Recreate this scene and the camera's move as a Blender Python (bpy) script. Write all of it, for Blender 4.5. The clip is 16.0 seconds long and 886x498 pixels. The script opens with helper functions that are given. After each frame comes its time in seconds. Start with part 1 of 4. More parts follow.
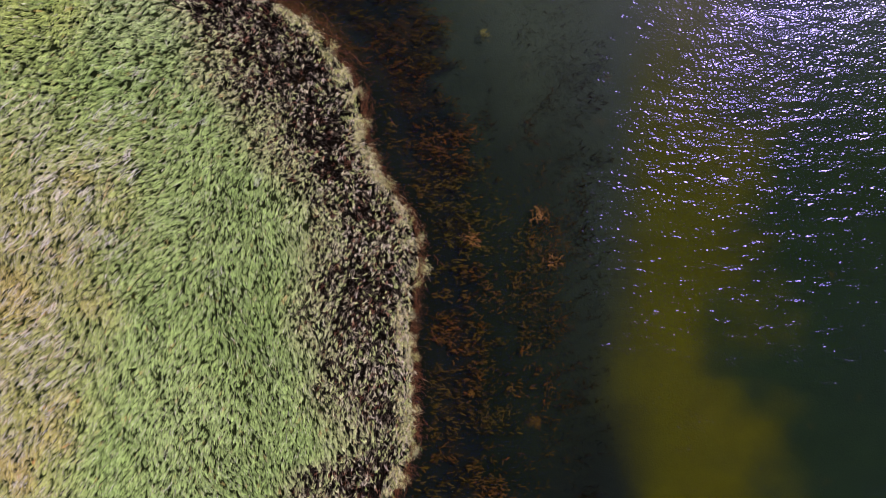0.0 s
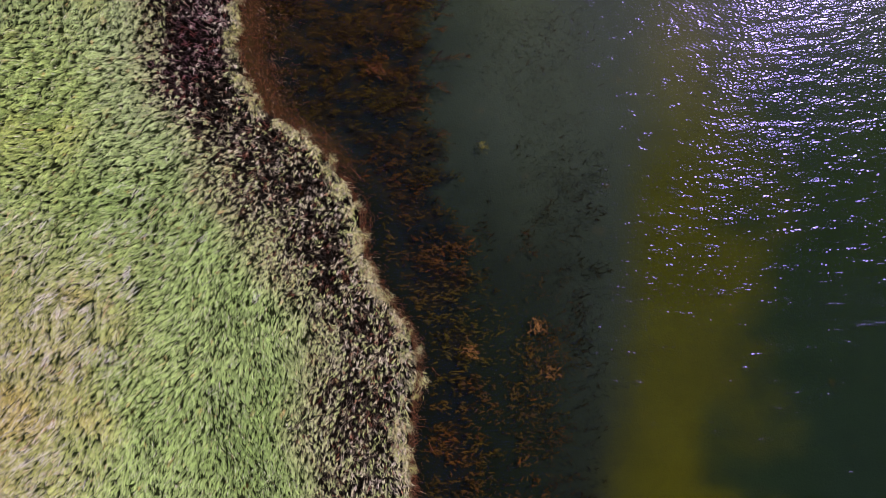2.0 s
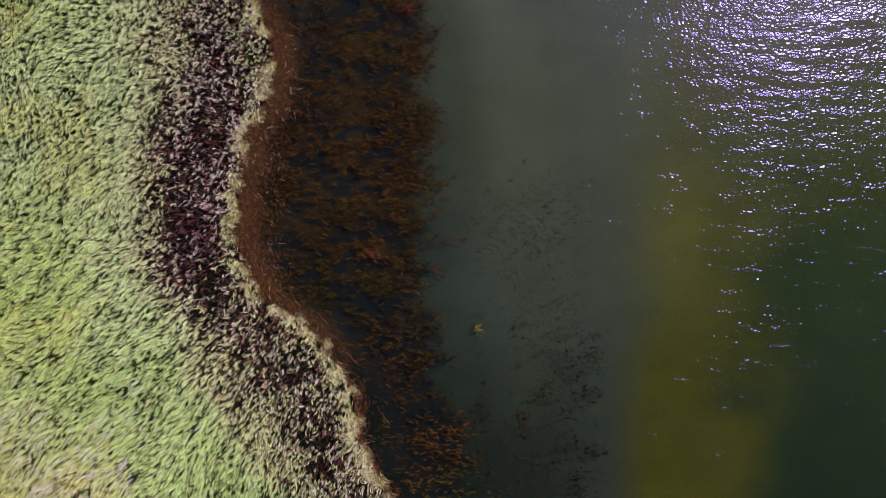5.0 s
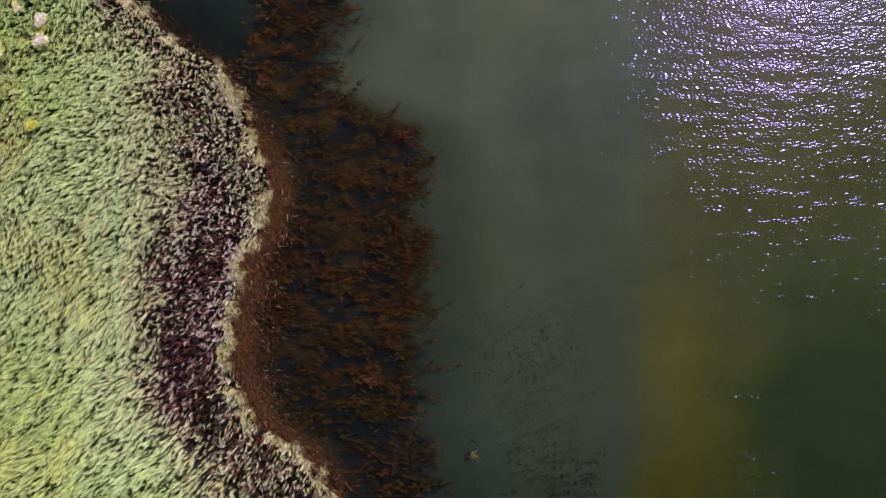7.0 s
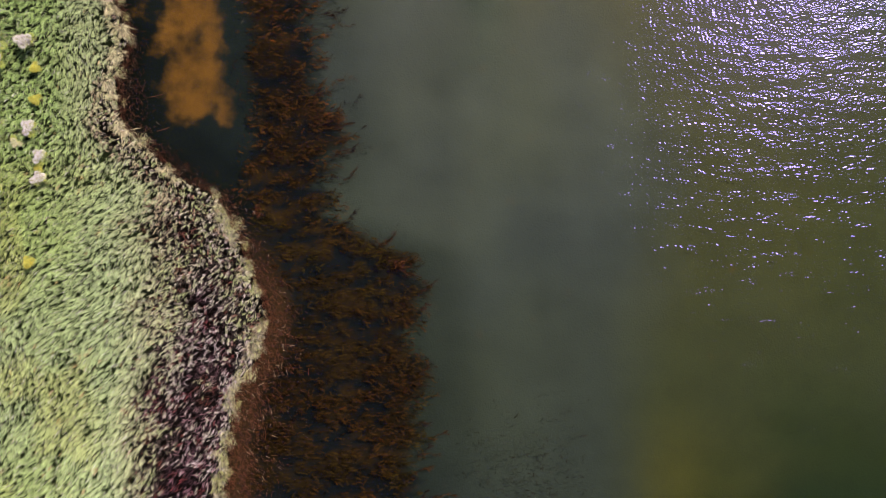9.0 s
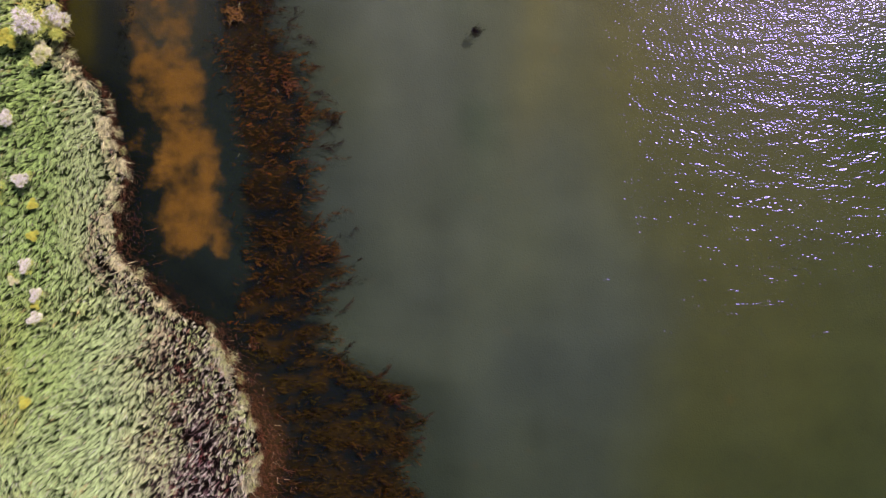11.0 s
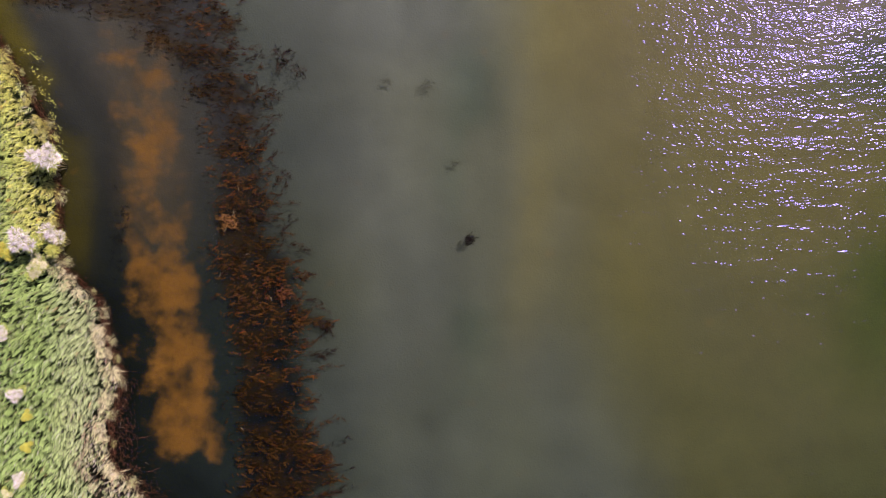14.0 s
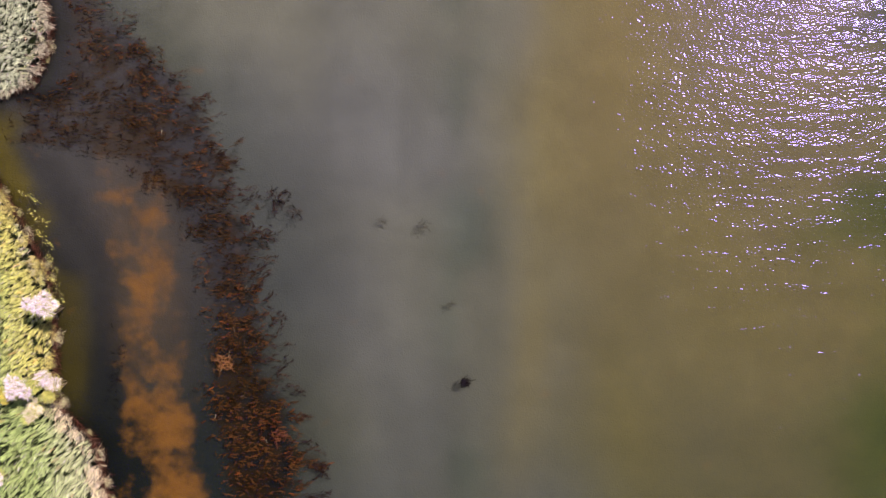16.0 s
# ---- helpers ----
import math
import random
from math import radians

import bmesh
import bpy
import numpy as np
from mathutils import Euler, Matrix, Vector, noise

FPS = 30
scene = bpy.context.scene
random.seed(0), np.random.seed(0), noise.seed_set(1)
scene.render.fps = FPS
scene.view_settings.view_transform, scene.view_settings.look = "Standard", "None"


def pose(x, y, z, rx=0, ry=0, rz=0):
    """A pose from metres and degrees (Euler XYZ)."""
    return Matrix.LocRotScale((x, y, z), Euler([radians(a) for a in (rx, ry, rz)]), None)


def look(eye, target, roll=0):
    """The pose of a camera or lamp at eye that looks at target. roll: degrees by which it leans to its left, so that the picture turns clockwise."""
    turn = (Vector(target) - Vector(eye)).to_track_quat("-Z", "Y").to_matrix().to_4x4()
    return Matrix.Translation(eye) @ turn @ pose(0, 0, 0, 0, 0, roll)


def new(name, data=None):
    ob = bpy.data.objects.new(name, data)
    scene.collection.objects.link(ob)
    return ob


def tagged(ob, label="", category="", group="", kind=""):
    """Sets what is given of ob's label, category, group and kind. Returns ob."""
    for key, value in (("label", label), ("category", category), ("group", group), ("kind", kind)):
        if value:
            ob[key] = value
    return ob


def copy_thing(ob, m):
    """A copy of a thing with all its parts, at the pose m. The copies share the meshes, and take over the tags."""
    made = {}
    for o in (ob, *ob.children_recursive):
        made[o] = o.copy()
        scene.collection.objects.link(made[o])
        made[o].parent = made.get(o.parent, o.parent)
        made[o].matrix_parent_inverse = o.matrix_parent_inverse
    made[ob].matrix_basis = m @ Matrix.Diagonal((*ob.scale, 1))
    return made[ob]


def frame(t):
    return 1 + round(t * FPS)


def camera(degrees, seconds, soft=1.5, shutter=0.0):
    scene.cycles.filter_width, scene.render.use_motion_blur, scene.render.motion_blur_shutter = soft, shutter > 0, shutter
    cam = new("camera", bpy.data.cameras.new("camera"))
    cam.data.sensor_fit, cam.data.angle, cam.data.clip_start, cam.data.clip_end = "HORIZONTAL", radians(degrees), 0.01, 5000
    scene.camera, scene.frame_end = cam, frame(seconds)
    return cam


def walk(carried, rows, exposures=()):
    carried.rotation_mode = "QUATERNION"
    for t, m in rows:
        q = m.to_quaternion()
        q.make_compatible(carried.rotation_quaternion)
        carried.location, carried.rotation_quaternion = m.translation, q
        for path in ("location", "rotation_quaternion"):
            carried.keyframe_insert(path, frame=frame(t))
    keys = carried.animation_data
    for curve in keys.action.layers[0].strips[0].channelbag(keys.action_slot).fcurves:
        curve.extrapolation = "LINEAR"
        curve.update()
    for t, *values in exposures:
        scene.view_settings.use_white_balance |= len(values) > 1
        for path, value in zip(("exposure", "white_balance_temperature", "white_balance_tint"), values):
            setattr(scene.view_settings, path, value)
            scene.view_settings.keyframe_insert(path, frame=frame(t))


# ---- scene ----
FOV = 73.7
cam = camera(FOV, 16.0, soft=0.8)
PATH = [
    (0, pose(-1.057, 0.000, 21.105, -0.81, -2.64, -0.00)),
    (1, pose(-0.936, 1.911, 21.091, -0.72, -2.39, 0.11)),
    (2, pose(-0.811, 3.941, 21.077, -0.62, -2.14, 0.21)),
    (3, pose(-0.680, 6.049, 21.064, -0.53, -1.89, 0.32)),
    (4, pose(-0.547, 8.207, 21.050, -0.44, -1.64, 0.43)),
    (5, pose(-0.411, 10.398, 21.037, -0.34, -1.39, 0.54)),
    (6, pose(-0.274, 12.613, 21.025, -0.25, -1.14, 0.65)),
    (7, pose(-0.137, 14.849, 21.012, -0.16, -0.90, 0.75)),
    (8, pose(0.000, 17.109, 21.000, -0.06, -0.65, 0.86)),
    (9, pose(0.135, 19.397, 20.988, 0.03, -0.40, 0.97)),
    (10, pose(0.267, 21.720, 20.976, 0.12, -0.15, 1.08)),
    (11, pose(0.395, 24.084, 20.965, 0.21, 0.10, 1.18)),
    (12, pose(0.519, 26.491, 20.954, 0.31, 0.35, 1.29)),
    (13, pose(0.636, 28.942, 20.943, 0.40, 0.60, 1.40)),
    (14, pose(0.747, 31.429, 20.933, 0.49, 0.85, 1.51)),
    (15, pose(0.850, 33.936, 20.922, 0.59, 1.10, 1.61)),
    (16, pose(0.943, 36.440, 20.912, 0.68, 1.35, 1.72)),
]
walk(cam, PATH, exposures=[(0, 1.15, 6500, 10), (6, 1.2, 6500, 10), (9, 1.2, 6500, 10), (13, 1.15, 6500, 11), (14.5, 1.32, 6450, 21), (16, 1.48, 6400, 29)])

# ---- sky and sun: late-morning sun, high over the far water ----
SUN_DIR = Vector((0.506, 0.446, 0.738)).normalized()   # towards the sun
SUN_EL = math.asin(SUN_DIR.z)
SUN_AZ = math.atan2(SUN_DIR.x, SUN_DIR.y)
world = bpy.data.worlds.new("sky")
scene.world = world
world.use_nodes = True
wn = world.node_tree
sky = wn.nodes.new("ShaderNodeTexSky")
sky.sky_type, sky.sun_disc = "NISHITA", False
sky.sun_elevation, sky.sun_rotation = SUN_EL, SUN_AZ
wn.nodes["Background"].inputs["Strength"].default_value = 0.05
wn.links.new(sky.outputs[0], wn.nodes["Background"].inputs["Color"])
sun = new("sun", bpy.data.lights.new("sun", "SUN"))
sun.data.energy, sun.data.angle, sun.data.color = 5.0, radians(0.55), (1.0, 0.95, 0.88)
sun.matrix_world = look(tuple(SUN_DIR * 60), (0, 0, 0))

rng = np.random.default_rng(11)


# ---- arithmetic of the plan ----
def hash2(i, j, seed):
    h = np.sin(i * 127.1 + j * 311.7 + seed * 74.7) * 43758.5453
    return h - np.floor(h)


def vnoise(x, y, seed=0.0):
    """Smooth value noise in 0..1."""
    xi, yi = np.floor(x), np.floor(y)
    fx, fy = x - xi, y - yi
    fx, fy = fx * fx * (3 - 2 * fx), fy * fy * (3 - 2 * fy)
    a, b = hash2(xi, yi, seed), hash2(xi + 1, yi, seed)
    c, d = hash2(xi, yi + 1, seed), hash2(xi + 1, yi + 1, seed)
    return (a * (1 - fx) + b * fx) * (1 - fy) + (c * (1 - fx) + d * fx) * fy


def fbm(x, y, seed=0.0, octaves=3):
    out, amp, total = 0.0, 1.0, 0.0
    for k in range(octaves):
        out = out + amp * vnoise(x * 2 ** k, y * 2 ** k, seed + 9 * k)
        total += amp
        amp *= 0.5
    return out / total


def ramp(v, lo, hi):
    s = np.clip((v - lo) / (hi - lo), 0, 1)
    return s * s * (3 - 2 * s)


def lerp(a, b, s):
    a, b = np.asarray(a, float), np.asarray(b, float)
    s = np.asarray(s, float)
    return a + (b - a) * (s[..., None] if a.ndim and (a.shape[-1] == 3) else s)


# the bank's outline: x of the vegetated edge, along y
SHORE_Y = [-60, -14, -9.1, -7.5, -3.5, -0.1, 1.1, 2.3, 3.7, 5.3, 6.7, 7.7, 8.6, 9.7, 10.6, 12.2, 14.1, 15.4, 17.1, 18.7, 20, 21.3, 21.8,
           22.6, 23.6, 25.2, 26.6, 27.8, 29.5, 30.5, 31.2, 33.5, 35.3, 36.5, 37.6, 38.6, 40, 41.6, 42.1, 43.3, 44.5, 46, 70]
SHORE_X = [-4, -2.6, -1.7, -1.0, -1.0, -0.7, -1.1, -2.0, -2.6, -2.8, -3.75, -4.7, -6.2, -6.7, -7.05, -7.0, -6.8, -6.0, -5.7, -6.3, -6.8, -7.7, -8.9,
           -9.7, -10.8, -11.05, -10.65, -11.05, -11.6, -12.7, -13.05, -13.2, -13.45, -14.1, -14.75, -15.4, -16.2, -15.7, -14.3, -13.8, -13.7, -14.2, -18]
# the width of the strip of dead reeds behind the edge
BAND_Y = [-60, -8.2, -7.4, -6.4, -5, -1.5, 2.4, 4, 5.4, 6.9, 8.4, 12, 14.7, 17, 19.4, 20.8, 21.8, 23.5, 25.2, 28, 60]
BAND_W = [4, 4.1, 2.3, 2.6, 3.5, 3.8, 3.5, 3.9, 4.8, 4.3, 3.5, 3.3, 3.4, 4.1, 3.4, 2.7, 1.8, 1.4, 0.9, 0.6, 0.35]
# the outer edge of the pondweed
WEED_Y = [-60, -9, -3, 1.7, 5.8, 7.8, 8.8, 10.4, 14.8, 17.6, 19.2, 19.9, 20.6, 23.3, 26.2, 28.9, 31.6, 33.2, 35, 36.5, 39.2, 42.3, 43.9, 45.3, 60]
WEED_X = [1.5, 1.5, 1.5, 1.0, 0.4, -0.4, -0.9, -0.4, -0.3, -0.6, -0.9, -2.6, -4.0, -3.5, -4.4, -4.2, -5.3, -5.9, -6.2, -6.4, -7.3, -8.8, -10.7, -12.2, -14]
# its inner edge where open water lies behind it
GAP_Y = [20.4, 21.2, 24, 27, 31.5, 33.5, 36, 38.3, 39.6, 40.4]
GAP_X = [-8.5, -7.0, -6.75, -7.0, -7.8, -7.9, -8.3, -9.6, -11.5, -16.5]


def shore(y):
    wob = 0.28 * (fbm(y * 1.3, y * 0 + 3.3, 5, 3) - 0.5)
    return np.interp(y, SHORE_Y, SHORE_X) + wob


def inland(x, y):
    """Metres from the edge towards the land."""
    return shore(y) - x


def weed_cover(x, y, solid=False):
    """How thickly pondweed stands, 0..1."""
    right = np.interp(y, WEED_Y, WEED_X) + 0.15 + 1.7 * (fbm(x * 0.25, y * 1.9, 21, 3) - 0.5) + 1.3 * (fbm(x * 0.4, y * 3.6, 23, 2) - 0.5) * ramp(y, 18, 22)
    left = np.where((y > 20.4) & (y < 40.4), np.interp(y, GAP_Y, GAP_X), shore(y) + 0.1) + 0.5 * (fbm(x * 1.2, y * 1.2, 31, 2) - 0.5)
    body = ramp(right - x, -0.3, 0.25) * ramp(x - left, -0.4, 0.35)
    thin = 1 - 0.4 * ramp(-10.3 - x, 0, 1.2) * ramp(y, 38.5, 40)
    if solid:
        return ramp(right - x, 0.1, 0.8) * ramp(x - left, -0.1, 0.6) * thin
    patchy = ramp(fbm(x * 0.75, y * 1.1, 41, 3), 0.32, 0.52)
    lee = 1 - 0.75 * ramp(2.0 + inland(x, y), 0, 1.3) * ramp(y, 1, 5) * ramp(9 - y, 0, 2.5)
    return lee * body * (0.3 + 0.7 * np.maximum(patchy, 0.55 * ramp(21 - y, 0, 2))) * thin


def deep_weed_cover(x, y):
    """The sunken weed further out."""
    a = ramp(6.3 - x, 0, 0.8) * ramp(x - 1.0, 0, 0.6) * ramp(9.5 - y, 0, 3.5)
    lane = 1 - ramp(0.8 - np.abs(x - 2.4 + 0.1 * (y - 2)), 0, 0.5) * ramp(y, 0, 4)
    b = 0.25 + 0.75 * ramp(fbm(x * 0.55, y * 0.5, 51, 3), 0.4, 0.6)
    return a * b * lane


def terrain(x, y):
    d = inland(x, y)
    land = 0.03 + 0.42 * ramp(d, 0.2, 9.0) + 0.06 * (fbm(x * 0.9, y * 0.9, 61) - 0.5)
    bed = -0.02 - 0.30 * ramp(-d, 0.0, 1.6) - 0.28 * ramp(-d, 3.0, 10) - 0.5 * ramp(x, 10, 60) + 0.05 * (fbm(x * 0.6, y * 0.6, 71) - 0.5) * ramp(-d, 0, 2)
    land = land + 0.4 * ramp(d, 2, 6) * ramp(y, 13, 19)
    s = ramp(d, 0.0, 0.35)
    return land * s + bed * (1 - s)


def mottle(x, y):
    """Where the shoots crowd together: drawn-out tufts with slits of open water between."""
    return ramp(0.45 * fbm(x * 0.9, y * 2.6, 227, 3) + 0.55 * fbm(x * 2.6, y * 7.0, 229, 2), 0.39, 0.53)


def mat_colour(x, y):
    """The sunken mass of the weed bed between its fronds, with shade painted into the slits."""
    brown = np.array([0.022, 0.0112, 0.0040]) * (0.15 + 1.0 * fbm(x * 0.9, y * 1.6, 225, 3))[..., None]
    # blue-black shade between the shoots, put into the colour; paler further along
    gap_shade = np.array([0.0032, 0.0042, 0.0058]) + np.array([0.0185, 0.0160, 0.0165]) * ramp(y, 27, 39)[..., None]
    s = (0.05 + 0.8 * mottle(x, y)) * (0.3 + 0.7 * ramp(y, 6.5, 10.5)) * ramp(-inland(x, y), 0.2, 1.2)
    return gap_shade + (brown - gap_shade) * s[..., None]


def silt_colour(x, y):
    """Silt and algae, in the water and on the open bed, with shade by the bank put into the colour."""
    up = ramp(y, -4, 42)
    level = np.interp(y, [-8, 4, 16, 27, 40, 60], [0.0065, 0.017, 0.036, 0.051, 0.080, 0.090])
    silt = lerp(np.array([0.88, 1.08, 0.89]), np.array([0.99, 0.965, 0.84]), up) * level[..., None]
    streak = fbm(x * 0.5, y * 0.12, 81, 3)
    silt = silt * (0.8 + 0.4 * streak)[..., None]
    off = x - np.interp(y, WEED_Y, WEED_X)
    silt = silt * (np.array([0.50, 0.53, 0.52]) + np.array([0.50, 0.47, 0.48]) * ramp(off, -0.3, 3.2 + 2.2 * ramp(y, 31, 36))[..., None])
    # olive algae further out
    edge = 5.9 + 0.05 * np.maximum(14 - np.abs(y - 14), 0) - 4.0 * ramp(y, 22, 37)
    olive = np.stack([np.interp(y, [-8, 6, 14, 27, 42], c) for c in ((0.032, 0.026, 0.029, 0.054, 0.094), (0.028, 0.025, 0.031, 0.049, 0.0745), (0.0015, 0.0045, 0.014, 0.022, 0.036))], -1)
    m = ramp(x - edge + 2.8 * (fbm(x * 0.22, y * 0.2, 91) - 0.5), -0.4, 1.8 + 3 * up)
    col = silt + (olive - silt) * m[..., None]
    warm = np.exp(-((x - 3.4 - 0.06 * (y - 30)) / 0.9) ** 2) * ramp(y, 25, 33) * (0.4 + 0.6 * fbm(x * 0.5, y * 0.3, 95, 2))
    col = col + (np.array([0.092, 0.074, 0.030]) - col) * (0.6 * warm)[..., None]
    cool = np.exp(-((x - 1.3) / 1.1) ** 2) * ramp(y, 24, 30) * ramp(fbm(x * 0.6, y * 0.35, 97, 2), 0.3, 0.7)
    col = col * (1 - 0.22 * cool[..., None] * np.array([1.15, 0.75, 0.85]))
    brown = np.exp(-((x - 8.8) / 1.3) ** 2 - ((y - 11.0) / 2.6) ** 2)
    col = col + (np.array([0.050, 0.044, 0.012]) - col) * (0.6 * brown)[..., None]
    dark = lerp(np.array([0.007, 0.012, 0.006]), np.array([0.030, 0.040, 0.011]), up)
    m = ramp(x - 10.8 - 3.0 * ramp(y, 14, 34) + 6.0 * (fbm(x * 0.3, y * 0.42, 101, 4) - 0.5), -0.6, 2.8 + 2 * up)
    col = col + (dark - col) * (m * (1 - 0.75 * ramp(y, 10, 16) * (1 - ramp(y, 24, 32))))[..., None]
    bay = ramp(np.interp(y, WEED_Y, WEED_X) - x, -0.3, 1.0) * ramp(y, 18, 22)
    flow = fbm(x * 0.22, y * 0.9, 109, 3) - 0.5 + 0.6 * (fbm(x * 0.45, y * 2.0, 119, 2) - 0.5)
    tinge = fbm(x * 0.3, y * 0.2, 113, 2) - 0.5
    col = col * (1 + 0.16 * flow[..., None] + 0.22 * tinge[..., None] * np.array([0.7, 0.5, -0.9]))
    # shade towards the bank, put into the colour of the bay
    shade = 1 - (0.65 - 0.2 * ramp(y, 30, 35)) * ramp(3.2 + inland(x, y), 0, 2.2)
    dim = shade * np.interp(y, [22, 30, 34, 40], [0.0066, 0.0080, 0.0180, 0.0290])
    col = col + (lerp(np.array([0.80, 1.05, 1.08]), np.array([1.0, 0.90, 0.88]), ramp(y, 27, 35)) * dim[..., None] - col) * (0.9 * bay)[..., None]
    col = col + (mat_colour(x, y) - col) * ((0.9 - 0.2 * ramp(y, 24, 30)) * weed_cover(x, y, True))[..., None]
    w = 0.82 * ramp(6.2 - x, 0, 2.4) * ramp(8 - y, 0, 7) * ramp(x + 1.5, 0, 1) * (0.6 + 0.4 * fbm(x * 0.9, y * 0.25, 107))
    return col + (np.array([0.0042, 0.0054, 0.0046]) - col) * w[..., None]


def sand_cover(x, y):
    """A bar of rusty sand in the shallow bay."""
    mid = np.interp(y, [23, 25, 28.2, 31, 36, 38.5, 40, 41.5], [-8.3, -8.7, -9.2, -9.8, -10.5, -10.9, -11.6, -12.6])
    half = np.interp(y, [23, 23.5, 24.5, 30, 36, 38, 39.5, 41], [0.6, 1.05, 1.25, 1.35, 1.35, 1.5, 1.2, 0.5])
    side = ramp(half - np.abs(x - mid) + 0.8 * (fbm(x * 1.1, y * 0.9, 111, 3) - 0.5), -0.6, 0.8)
    ends = ramp(y + 1.2 * (fbm(x * 1.3, y * 0.8, 115, 2) - 0.5), 23.2, 24.3)
    return side * ends * np.interp(y, [22, 24, 30, 31.5, 33, 35, 37, 38.5, 40, 41], [1.2, 1.2, 1.08, 0.80, 0.68, 0.76, 0.78, 0.55, 0.3, 0.15])


def bed_colour(x, y):
    """The bed with its muck and sand, and the soil of the bank; shade by the bank and under plants is painted in."""
    d = inland(x, y)
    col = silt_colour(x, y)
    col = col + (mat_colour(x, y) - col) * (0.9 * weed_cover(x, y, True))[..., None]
    # bed darkened close to the bank, shade painted into its colour
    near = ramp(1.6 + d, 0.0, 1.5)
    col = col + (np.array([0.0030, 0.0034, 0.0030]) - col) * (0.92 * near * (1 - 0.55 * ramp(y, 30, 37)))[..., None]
    rot = ramp(1.0 + d, 0.0, 0.7) * ramp(y, 5.5, 8.5) * ramp(21 - y, 0, 4) * (0.5 + 0.5 * fbm(x * 3.0, y * 3.0, 123, 2))
    col = col + (np.array([0.034, 0.0155, 0.007]) - col) * (0.8 * rot)[..., None]
    ooze = ramp(1.3 + d, 0.0, 0.9) * ramp(y, 29, 32) * ramp(41.6 - y, 0, 1.2) * ramp(fbm(x * 0.7, y * 0.5, 117, 2), 0.3, 0.6)
    col = col + (np.array([0.042, 0.031, 0.004]) - col) * ((0.35 + 0.35 * ramp(y, 36, 38)) * ooze)[..., None]
    wash = ramp(y, 30, 34) * sand_cover(x, y - 0.4)
    col = col + (np.array([0.062, 0.038, 0.019]) - col) * (0.4 * wash)[..., None]
    # near black: the shade under reeds and grass is painted into the ground
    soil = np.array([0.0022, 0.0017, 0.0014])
    shaded_thatch = np.array([0.007, 0.009, 0.0035])
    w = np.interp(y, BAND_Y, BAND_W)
    soil = soil + (shaded_thatch - soil) * ramp(d, w - 0.3, w + 0.5)[..., None]
    beyond = np.clip(ramp(-17.1 - x + 1.5 * (fbm(x * 0.8, y * 0.8, 129, 3) - 0.5), 0, 3.2) + ramp(-10 - y, 0, 1.0) + ramp(y - 46, 0, 1.0), 0, 1)
    sward = lerp(np.array([0.050, 0.062, 0.022]), np.array([0.125, 0.142, 0.055]), fbm(x * 0.11, y * 0.13, 126, 4))
    soil = soil + (sward - soil) * beyond[..., None]
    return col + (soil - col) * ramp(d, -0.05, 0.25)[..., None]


# ---- materials ----
def material(name):
    m = bpy.data.materials.new(name)
    m.use_nodes = True
    nt = m.node_tree
    return m, nt, nt.nodes["Principled BSDF"]


def node(nt, kind, **values):
    n = nt.nodes.new(kind)
    for k, v in values.items():
        n.inputs[k.replace("_", " ")].default_value = v
    return n


def leaf_material(name, rough=0.55, passing=0.3, sheen=0.25):
    """Thin leaves: the tint comes with the blade, light passes in part."""
    m, nt, p = material(name)
    tint = nt.nodes.new("ShaderNodeVertexColor")
    tint.layer_name = "tint"
    co = nt.nodes.new("ShaderNodeNewGeometry")
    grain = node(nt, "ShaderNodeTexNoise", Scale=38.0, Detail=2.0)
    nt.links.new(co.outputs["Position"], grain.inputs["Vector"])
    mul = nt.nodes.new("ShaderNodeMapRange")
    mul.inputs["To Min"].default_value, mul.inputs["To Max"].default_value = 0.72, 1.25
    nt.links.new(grain.outputs["Fac"], mul.inputs["Value"])
    hsv = nt.nodes.new("ShaderNodeHueSaturation")
    nt.links.new(tint.outputs["Color"], hsv.inputs["Color"])
    nt.links.new(mul.outputs["Result"], hsv.inputs["Value"])
    nt.links.new(hsv.outputs["Color"], p.inputs["Base Color"])
    p.inputs["Roughness"].default_value = rough
    p.inputs["Specular IOR Level"].default_value = sheen
    tr = nt.nodes.new("ShaderNodeBsdfTranslucent")
    nt.links.new(hsv.outputs["Color"], tr.inputs["Color"])
    mix = node(nt, "ShaderNodeMixShader", Fac=passing)
    nt.links.new(p.outputs[0], mix.inputs[1])
    nt.links.new(tr.outputs[0], mix.inputs[2])
    nt.links.new(mix.outputs[0], nt.nodes["Material Output"].inputs["Surface"])
    return m


